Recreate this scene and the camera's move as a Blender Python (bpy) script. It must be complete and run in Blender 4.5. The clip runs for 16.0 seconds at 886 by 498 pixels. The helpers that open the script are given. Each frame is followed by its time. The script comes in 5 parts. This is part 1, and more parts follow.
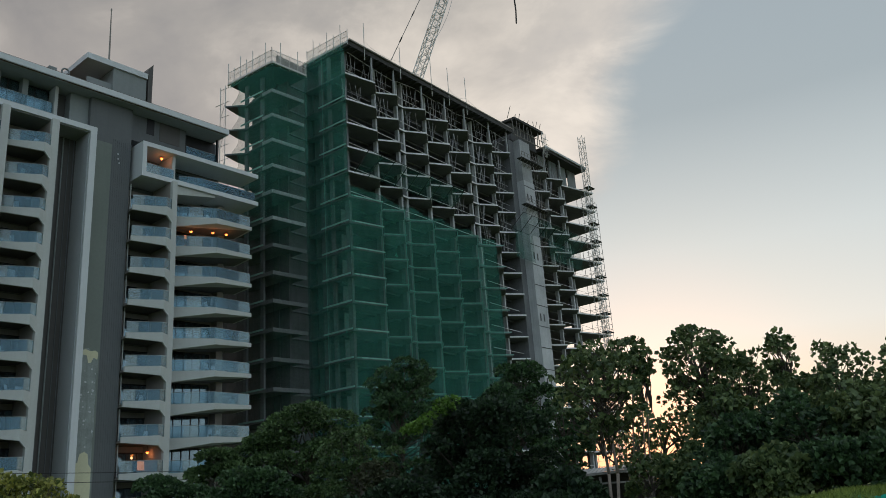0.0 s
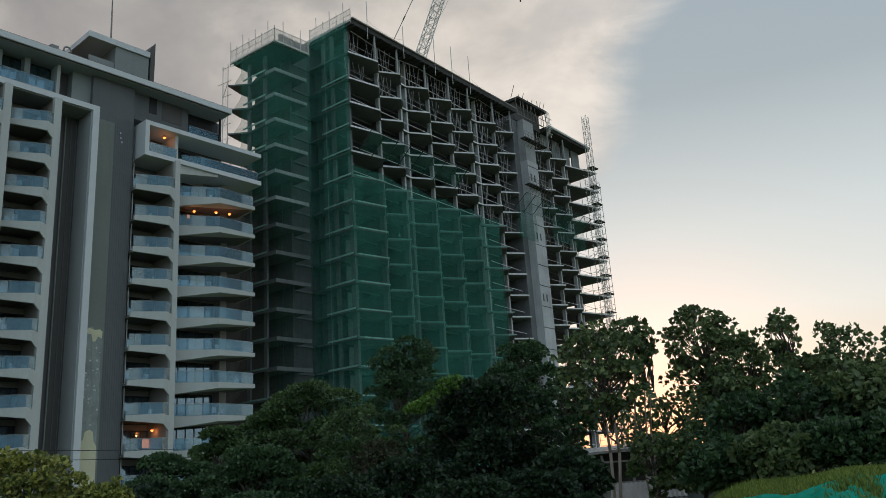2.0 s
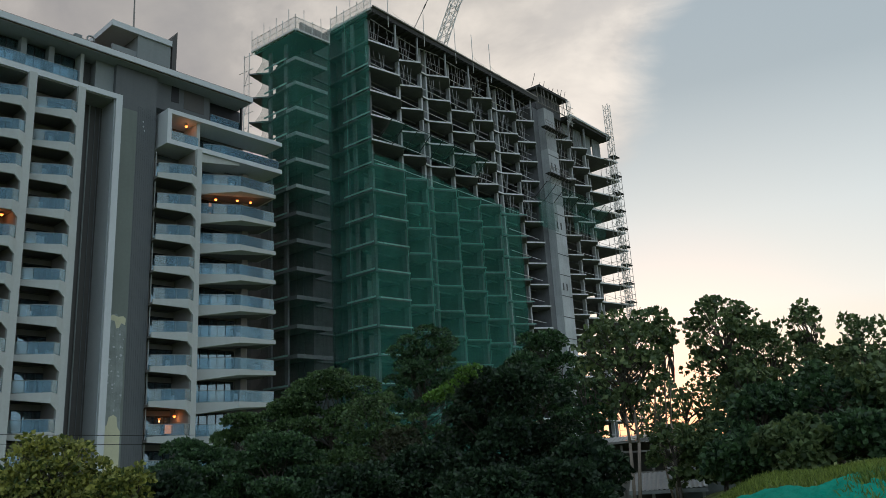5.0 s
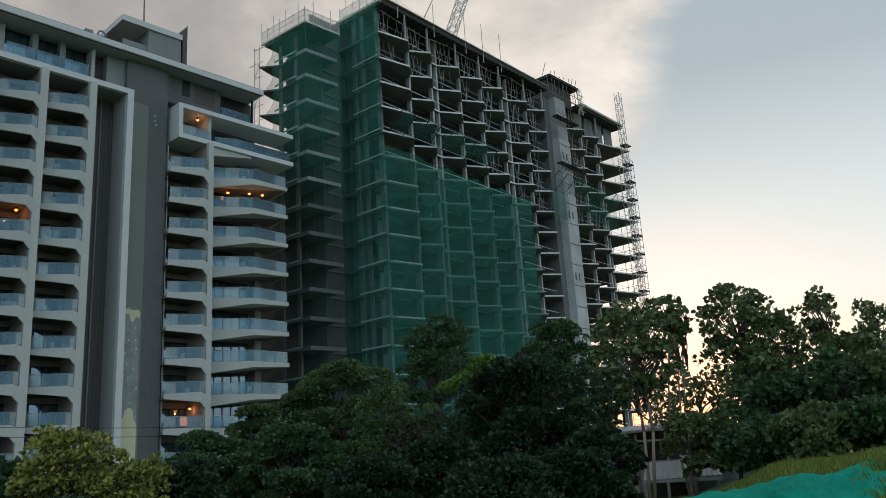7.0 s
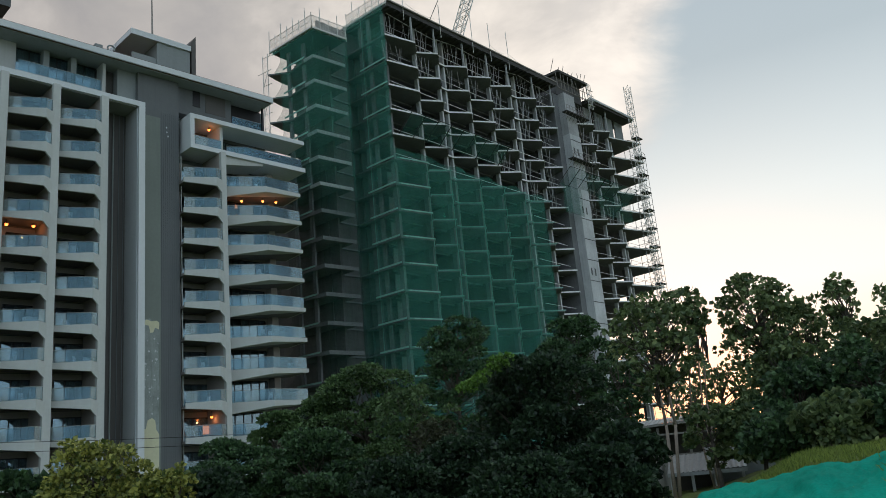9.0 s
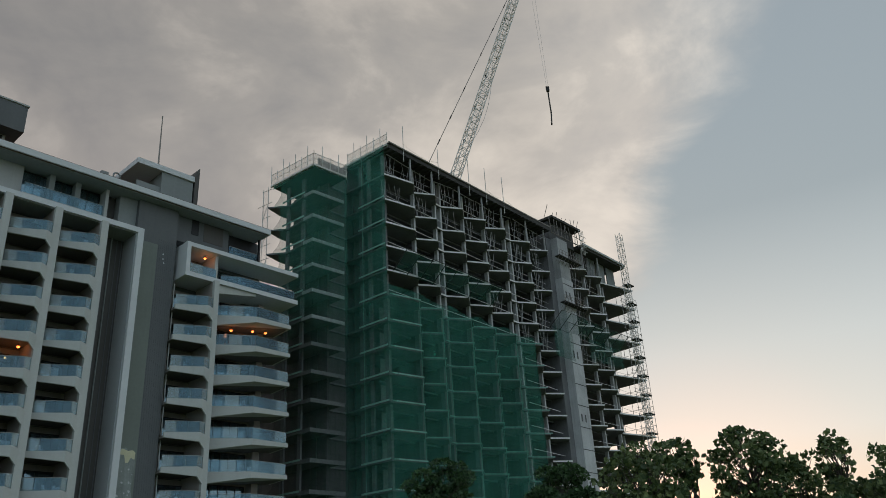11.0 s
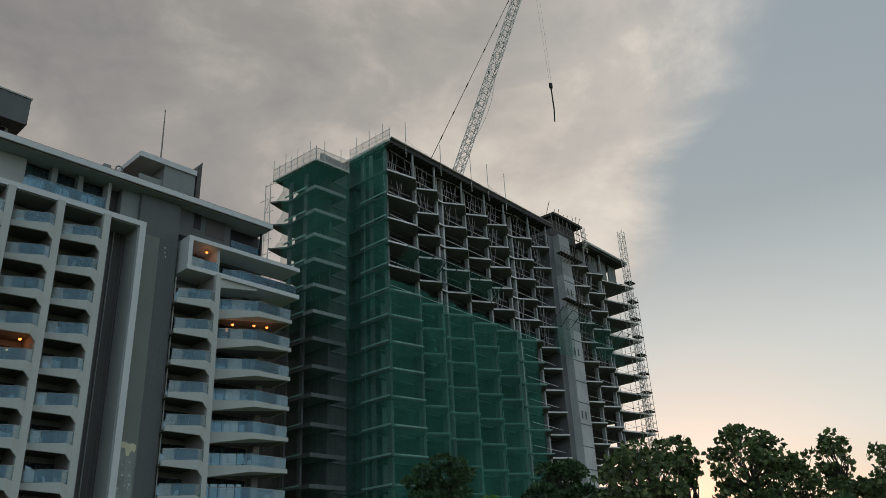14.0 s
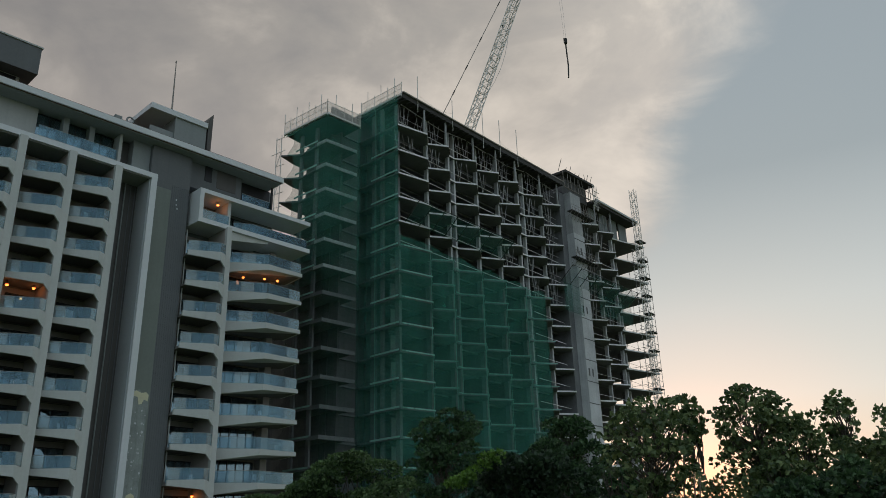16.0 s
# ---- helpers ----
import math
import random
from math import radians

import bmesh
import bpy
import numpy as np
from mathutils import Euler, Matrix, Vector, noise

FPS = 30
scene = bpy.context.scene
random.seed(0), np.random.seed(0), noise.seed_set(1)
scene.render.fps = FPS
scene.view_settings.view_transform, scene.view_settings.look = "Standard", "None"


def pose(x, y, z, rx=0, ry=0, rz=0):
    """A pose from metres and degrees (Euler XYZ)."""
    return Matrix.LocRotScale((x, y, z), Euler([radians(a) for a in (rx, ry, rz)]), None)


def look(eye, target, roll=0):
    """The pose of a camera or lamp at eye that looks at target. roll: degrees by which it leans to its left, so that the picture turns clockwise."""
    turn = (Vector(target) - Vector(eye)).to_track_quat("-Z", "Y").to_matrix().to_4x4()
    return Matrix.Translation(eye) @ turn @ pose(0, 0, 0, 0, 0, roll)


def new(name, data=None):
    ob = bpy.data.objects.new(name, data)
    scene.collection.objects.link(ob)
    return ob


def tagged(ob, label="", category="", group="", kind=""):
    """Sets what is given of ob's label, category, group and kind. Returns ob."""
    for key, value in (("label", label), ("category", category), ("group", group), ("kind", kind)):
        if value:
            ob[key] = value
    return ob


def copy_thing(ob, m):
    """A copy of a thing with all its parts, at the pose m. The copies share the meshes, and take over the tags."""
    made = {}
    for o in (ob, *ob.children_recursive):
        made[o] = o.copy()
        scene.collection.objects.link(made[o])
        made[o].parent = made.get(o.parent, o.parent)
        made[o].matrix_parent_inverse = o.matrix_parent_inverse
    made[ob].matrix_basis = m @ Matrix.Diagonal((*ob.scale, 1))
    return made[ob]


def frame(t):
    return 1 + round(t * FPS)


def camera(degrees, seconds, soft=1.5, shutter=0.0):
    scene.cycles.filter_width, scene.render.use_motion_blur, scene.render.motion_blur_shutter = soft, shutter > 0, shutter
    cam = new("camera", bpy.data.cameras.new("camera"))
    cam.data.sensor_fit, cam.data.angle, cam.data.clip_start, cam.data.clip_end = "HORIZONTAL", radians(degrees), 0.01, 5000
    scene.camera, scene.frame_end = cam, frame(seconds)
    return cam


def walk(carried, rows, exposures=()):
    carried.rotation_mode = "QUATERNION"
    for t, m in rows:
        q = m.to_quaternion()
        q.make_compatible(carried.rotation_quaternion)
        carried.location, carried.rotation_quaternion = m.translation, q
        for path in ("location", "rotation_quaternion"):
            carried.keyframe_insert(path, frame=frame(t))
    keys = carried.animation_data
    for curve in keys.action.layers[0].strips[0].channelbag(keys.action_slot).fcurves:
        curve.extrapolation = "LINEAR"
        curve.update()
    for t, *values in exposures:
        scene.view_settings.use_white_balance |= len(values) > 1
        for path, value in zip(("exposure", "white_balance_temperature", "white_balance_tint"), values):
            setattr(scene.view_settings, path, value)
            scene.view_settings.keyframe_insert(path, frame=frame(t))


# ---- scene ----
# camera: a person standing at the roadside, turning the phone
cam = camera(57.13, 16.0, soft=0.7)
EYE = 1.6
ROWS = [
    (0.0, 107.660, 3.930, 1.250),
    (0.5, 107.557, 3.855, 1.334),
    (1.0, 106.958, 3.782, 1.385),
    (1.5, 106.484, 3.756, 1.366),
    (2.0, 106.258, 3.756, 1.421),
    (2.5, 106.063, 3.704, 1.481),
    (3.0, 105.825, 3.629, 1.704),
    (3.5, 105.748, 3.566, 1.860),
    (4.0, 105.817, 3.425, 2.403),
    (6.3, 105.153, 3.162, 2.827),
    (6.5, 105.162, 3.646, 2.829),
    (7.0, 104.961, 3.503, 3.670),
    (7.5, 105.056, 3.310, 4.240),
    (8.0, 105.116, 3.156, 4.176),
    (8.5, 105.130, 3.961, 4.581),
    (9.0, 105.107, 5.286, 5.215),
    (9.5, 106.789, 3.371, 4.149),
    (9.7, 109.323, 3.126, 3.182),
    (11.8, 115.081, 3.221, 4.065),
    (12.0, 115.096, 3.253, 3.903),
    (12.5, 114.996, 3.068, 3.880),
    (13.0, 114.938, 2.986, 3.842),
    (13.5, 114.816, 2.797, 3.842),
    (14.0, 114.421, 2.677, 3.737),
    (14.5, 111.485, 1.126, 3.210),
    (15.0, 111.087, 0.689, 3.048),
    (15.5, 111.300, 1.210, 3.385),
    (16.0, 111.353, 1.605, 4.067),
]
walk(cam, [(t, pose(0, 0, EYE, rx, ry, rz)) for t, rx, ry, rz in ROWS],
     [(0.0, 0.21, 6400, 10), (1.0, 0.20, 6380, 10), (3.0, 0.30, 6300, 10), (7.0, 0.38, 6300, 10), (7.6, 0.54, 6280, 10), (9.0, 0.53, 6300, 10), (9.7, 0.38, 6300, 10), (11.8, 0.02, 6480, 10), (14.0, 0.03, 6480, 10), (16.0, 0.03, 6480, 10)])

# world: evening sky, sun just above the horizon behind the trees
SUN_AZ, SUN_EL = radians(12.5), radians(3.0)
sun_dir = Vector((math.sin(SUN_AZ) * math.cos(SUN_EL), math.cos(SUN_AZ) * math.cos(SUN_EL), math.sin(SUN_EL)))


class Nodes:
    """Short hand for a node tree."""

    def __init__(self, tree):
        self.tree = tree
        tree.nodes.clear()

    def add(self, kind, ins=None, **props):
        n = self.tree.nodes.new(kind)
        for k, v in props.items():
            setattr(n, k, v)
        for k, v in (ins or {}).items():
            s = n.inputs[k]
            if isinstance(v, bpy.types.NodeSocket):
                self.tree.links.new(v, s)
            else:
                s.default_value = v
        return n

    def math(self, op, a, b=0.0, clamp=False):
        return self.add("ShaderNodeMath", {0: a, 1: b}, operation=op, use_clamp=clamp).outputs[0]

    def mix(self, fac, a, b, blend="MIX"):
        n = self.add("ShaderNodeMix", {0: fac, 6: a, 7: b}, data_type="RGBA", blend_type=blend)
        return n.outputs[2]

    def ramp(self, fac, stops, ease="LINEAR"):
        n = self.add("ShaderNodeValToRGB", {0: fac})
        n.color_ramp.interpolation = ease
        el = n.color_ramp.elements
        while len(el) < len(stops):
            el.new(0.5)
        for e, (p, c) in zip(el, stops):
            e.position, e.color = p, (*c, 1) if len(c) == 3 else c
        return n.outputs[0]

    def noise(self, vec, scale, detail=4.0, rough=0.55, dist=0.0):
        return self.add("ShaderNodeTexNoise", {"Vector": vec, "Scale": scale, "Detail": detail, "Roughness": rough, "Distortion": dist}).outputs[0]


def make_world():
    world = bpy.data.worlds.new("evening_sky")
    scene.world = world
    world.use_nodes = True
    n = Nodes(world.node_tree)
    d = n.add("ShaderNodeTexCoord").outputs["Generated"]
    sep = n.add("ShaderNodeSeparateXYZ", {0: d})
    x, y, z = sep.outputs
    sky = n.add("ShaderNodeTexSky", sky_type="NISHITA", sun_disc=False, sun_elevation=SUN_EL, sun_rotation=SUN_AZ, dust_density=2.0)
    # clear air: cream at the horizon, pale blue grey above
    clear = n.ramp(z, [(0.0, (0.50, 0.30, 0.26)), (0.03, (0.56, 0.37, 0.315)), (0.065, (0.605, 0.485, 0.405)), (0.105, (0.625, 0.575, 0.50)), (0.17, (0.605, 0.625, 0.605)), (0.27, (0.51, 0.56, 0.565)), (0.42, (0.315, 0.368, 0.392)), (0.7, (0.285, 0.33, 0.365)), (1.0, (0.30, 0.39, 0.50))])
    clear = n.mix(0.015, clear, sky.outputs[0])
    # the unseen sky behind the camera is made brighter and bluer to light the buildings
    east = n.add("ShaderNodeMapRange", {0: y, 1: 0.25, 2: -0.5}, interpolation_type="SMOOTHSTEP").outputs[0]
    clear = n.mix(east, clear, (0.46, 0.56, 0.635, 1))
    # glow round the low sun
    dot = n.add("ShaderNodeVectorMath", {0: d, 1: tuple(sun_dir)}, operation="DOT_PRODUCT").outputs["Value"]
    glow = n.ramp(dot, [(0.97, (0, 0, 0)), (0.99, (0.05, 0.004, 0.004)), (0.998, (0.22, 0.015, 0.012)), (1.0, (0.6, 0.13, 0.06))])
    clear = n.mix(1.0, clear, glow, "ADD")
    # a sheet of cloud over the buildings, ending in a soft slanting edge
    flat = n.add("ShaderNodeVectorMath", {0: d, 1: (1.0, 1.0, 1.6)}, operation="MULTIPLY").outputs[0]
    big = n.noise(flat, 2.4, 5.0, 0.5, 0.3)
    fine = n.noise(flat, 5.5, 8.0, 0.6, 0.35)
    edge = n.math("ADD", n.math("MULTIPLY", x, -1.0), n.math("MULTIPLY", z, 0.42))
    edge = n.math("SUBTRACT", edge, n.math("MULTIPLY", n.math("MAXIMUM", n.math("SUBTRACT", z, 0.53), 0.0), 0.7))
    edge = n.math("ADD", edge, n.math("MULTIPLY", n.math("SUBTRACT", fine, 0.5), 0.14))
    high = n.math("MAXIMUM", n.math("SUBTRACT", z, 0.47), 0.0)
    thin = n.math("SUBTRACT", -0.065, n.math("MULTIPLY", high, 0.75))
    cover = n.add("ShaderNodeMapRange", {0: edge, 1: thin, 2: 0.012}, interpolation_type="SMOOTHSTEP").outputs[0]
    cover = n.math("MULTIPLY", cover, n.math("SUBTRACT", 1.0, east))
    tone = n.math("ADD", n.math("MULTIPLY", big, 0.62), n.math("MULTIPLY", fine, 0.38))
    cloud = n.ramp(tone, [(0.37, (0.235, 0.232, 0.235)), (0.5, (0.355, 0.335, 0.312)), (0.60, (0.56, 0.515, 0.46))])
    sunward = n.add("ShaderNodeMapRange", {0: x, 1: -0.55, 2: 0.12}).outputs[0]
    cloud = n.mix(1.0, cloud, n.ramp(sunward, [(0.0, (0.74, 0.735, 0.75)), (1.0, (1.4, 1.37, 1.32))]), "MULTIPLY")
    rim = n.add("ShaderNodeMapRange", {0: edge, 1: 0.17, 2: 0.01, 3: 1.0, 4: 1.22}).outputs[0]
    cloud = n.mix(1.0, cloud, rim, "MULTIPLY")
    cloud = n.mix(1.0, cloud, n.add("ShaderNodeMapRange", {0: z, 1: 0.5, 2: 0.75, 3: 1.0, 4: 0.8}).outputs[0], "MULTIPLY")
    low = n.add("ShaderNodeMapRange", {0: z, 1: 0.6, 2: 0.2}).outputs[0]
    cloud = n.mix(n.math("MULTIPLY", low, 0.55), cloud, (0.47, 0.39, 0.34, 1))
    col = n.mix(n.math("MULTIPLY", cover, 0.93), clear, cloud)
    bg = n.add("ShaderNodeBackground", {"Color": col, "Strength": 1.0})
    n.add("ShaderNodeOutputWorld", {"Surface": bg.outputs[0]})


make_world()
sun = new("sun", bpy.data.lights.new("sun", "SUN"))
sun.data.energy, sun.data.angle, sun.data.color = 0.3, radians(6), (1.0, 0.62, 0.36)
sun.matrix_world = look(sun_dir * 100, (0, 0, 0))


# ---- materials ----
def material(name, base, rough=0.7, metal=0.0, vary=0.15, scale=1.0, dark=None, bump=0.0, spec=0.4, random_tint=0.0, emit=None, streaks=0.0):
    m = bpy.data.materials.new(name)
    m.use_nodes = True
    n = Nodes(m.node_tree)
    co = n.add("ShaderNodeTexCoord").outputs["Object"]
    coarse = n.noise(co, 0.35 * scale, 5.0, 0.6)
    grain = n.noise(co, 9.0 * scale, 6.0, 0.65)
    lo = tuple(c * (1 - vary) for c in (dark or base))
    hi = tuple(min(1, c * (1 + vary)) for c in base)
    t = n.math("ADD", n.math("MULTIPLY", coarse, 0.6), n.math("MULTIPLY", grain, 0.4))
    col = n.ramp(t, [(0.33, lo), (0.67, hi)])
    if streaks:
        tall = n.add("ShaderNodeVectorMath", {0: co, 1: (2.2, 2.2, 0.12)}, operation="MULTIPLY").outputs[0]
        s = n.noise(tall, 1.5 * scale, 5.0, 0.7)
        s = n.add("ShaderNodeMapRange", {0: s, 1: 0.5, 2: 0.72}).outputs[0]
        col = n.mix(n.math("MULTIPLY", s, streaks), col, (*[c * 0.45 for c in base], 1))
    if random_tint:
        r = n.add("ShaderNodeObjectInfo").outputs["Random"]
        col = n.mix(n.math("MULTIPLY", r, random_tint), col, (*[c * 0.4 for c in base], 1))
    b = n.add("ShaderNodeBsdfPrincipled", {"Base Color": col, "Roughness": rough, "Metallic": metal, "Specular IOR Level": spec})
    if bump:
        bn = n.add("ShaderNodeBump", {"Height": grain, "Strength": bump, "Distance": 0.02})
        n.tree.links.new(bn.outputs[0], b.inputs["Normal"])
    if emit:
        b.inputs["Emission Color"].default_value = (*emit[0], 1)
        b.inputs["Emission Strength"].default_value = emit[1]
    n.add("ShaderNodeOutputMaterial", {"Surface": b.outputs[0]})
    return m


def glass(name, tint, see, gloss_rough=0.05, body=0.35):
    """A thin pane: part clear, part tinted, with a sheen of the sky."""
    m = bpy.data.materials.new(name)
    m.use_nodes = True
    n = Nodes(m.node_tree)
    co = n.add("ShaderNodeTexCoord").outputs["Object"]
    dirt = n.noise(co, 2.0, 4.0)
    clear = n.add("ShaderNodeBsdfTransparent", {"Color": (0.75, 0.86, 0.9, 1)})
    pane = n.add("ShaderNodeObjectInfo").outputs["Random"]
    body_col = n.mix(dirt, (*tint, 1), (*[c * 0.7 for c in tint], 1))
    body_col = n.mix(n.math("MULTIPLY", pane, 0.45), body_col, (*[min(1, c * 1.5 + 0.08) for c in tint], 1))
    skin = n.add("ShaderNodeBsdfPrincipled", {"Base Color": body_col, "Roughness": gloss_rough, "Specular IOR Level": 0.9})
    shine = n.add("ShaderNodeBsdfGlossy", {"Color": (0.46, 0.67, 0.78, 1), "Roughness": gloss_rough})
    fres = n.add("ShaderNodeFresnel", {"IOR": 1.6}).outputs[0]
    a = n.add("ShaderNodeMixShader", {0: 1 - see, 1: clear.outputs[0], 2: skin.outputs[0]})
    b = n.add("ShaderNodeMixShader", {0: n.math("ADD", fres, body * 0.3, True), 1: a.outputs[0], 2: shine.outputs[0]})
    n.add("ShaderNodeOutputMaterial", {"Surface": b.outputs[0]})
    return m


def netting(name, tint, cover, scale=1.0, thinning=None):
    """Woven safety net: threads and holes, with dense and thin areas; below a height (from, to, loss) it can thin and
    darken.
    """
    m = bpy.data.materials.new(name)
    m.use_nodes = True
    n = Nodes(m.node_tree)
    co = n.add("ShaderNodeTexCoord").outputs["Object"]
    big = n.noise(co, 0.16 * scale, 4.0, 0.6)
    tall = n.add("ShaderNodeVectorMath", {0: co, 1: (1.0, 1.0, 0.12)}, operation="MULTIPLY").outputs[0]
    fold = n.noise(tall, 1.3 * scale, 3.0)
    thread = n.noise(co, 14.0 * scale, 3.0)
    t = n.math("ADD", n.math("MULTIPLY", big, 0.5), n.math("MULTIPLY", fold, 0.5))
    col = n.ramp(t, [(0.3, tuple(c * 0.62 for c in tint)), (0.7, tuple(c * 1.25 for c in tint))])
    d = n.add("ShaderNodeBsdfDiffuse", {"Color": col})
    tr = n.add("ShaderNodeBsdfTranslucent", {"Color": col})
    mesh = n.add("ShaderNodeMixShader", {0: 0.4, 1: d.outputs[0], 2: tr.outputs[0]})
    hole = n.add("ShaderNodeBsdfTransparent", {"Color": (1, 1, 1, 1)})
    wide = n.add("ShaderNodeVectorMath", {0: co, 1: (0.35, 0.35, 2.2)}, operation="MULTIPLY").outputs[0]
    crease = n.noise(wide, 1.6 * scale, 4.0, 0.7)
    t2 = n.math("ADD", n.math("MULTIPLY", t, 0.6), n.math("MULTIPLY", crease, 0.4))
    f = n.math("ADD", cover - 0.58, n.math("ADD", n.math("MULTIPLY", t2, 0.94), n.math("MULTIPLY", thread, 0.22)), True)
    if thinning:
        # cover drops and the tint darkens towards the bottom
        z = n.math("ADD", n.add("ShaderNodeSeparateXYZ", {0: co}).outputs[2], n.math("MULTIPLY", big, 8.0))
        loss = n.add("ShaderNodeMapRange", {0: z, 1: thinning[0] + 4, 2: thinning[1] + 4, 3: 0.0, 4: thinning[2]}, interpolation_type="SMOOTHSTEP").outputs[0]
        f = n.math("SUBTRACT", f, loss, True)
        low_col = n.mix(n.math("MULTIPLY", loss, 0.75 / thinning[2]), col, (0.022, 0.045, 0.038, 1))
        n.tree.links.new(low_col, d.inputs["Color"])
        n.tree.links.new(low_col, tr.inputs["Color"])
    s = n.add("ShaderNodeMixShader", {0: f, 1: hole.outputs[0], 2: mesh.outputs[0]})
    n.add("ShaderNodeOutputMaterial", {"Surface": s.outputs[0]})
    return m


def leaf_material(name, deep, light, yellow=0.0):
    m = bpy.data.materials.new(name)
    m.use_nodes = True
    n = Nodes(m.node_tree)
    co = n.add("ShaderNodeTexCoord").outputs["Object"]
    island = n.add("ShaderNodeNewGeometry").outputs["Random Per Island"]
    patch = n.noise(co, 0.7, 3.0)
    t = n.math("ADD", n.math("MULTIPLY", island, 0.6), n.math("MULTIPLY", patch, 0.4))
    col = n.ramp(t, [(0.2, deep), (0.75, light), (0.97, tuple(min(1, a + b) for a, b in zip(light, (yellow, yellow * 0.8, 0))))])
    d = n.add("ShaderNodeBsdfPrincipled", {"Base Color": col, "Roughness": 0.5, "Specular IOR Level": 0.45})
    tr = n.add("ShaderNodeBsdfTranslucent", {"Color": col})
    s = n.add("ShaderNodeMixShader", {0: 0.3, 1: d.outputs[0], 2: tr.outputs[0]})
    n.add("ShaderNodeOutputMaterial", {"Surface": s.outputs[0]})
    return m


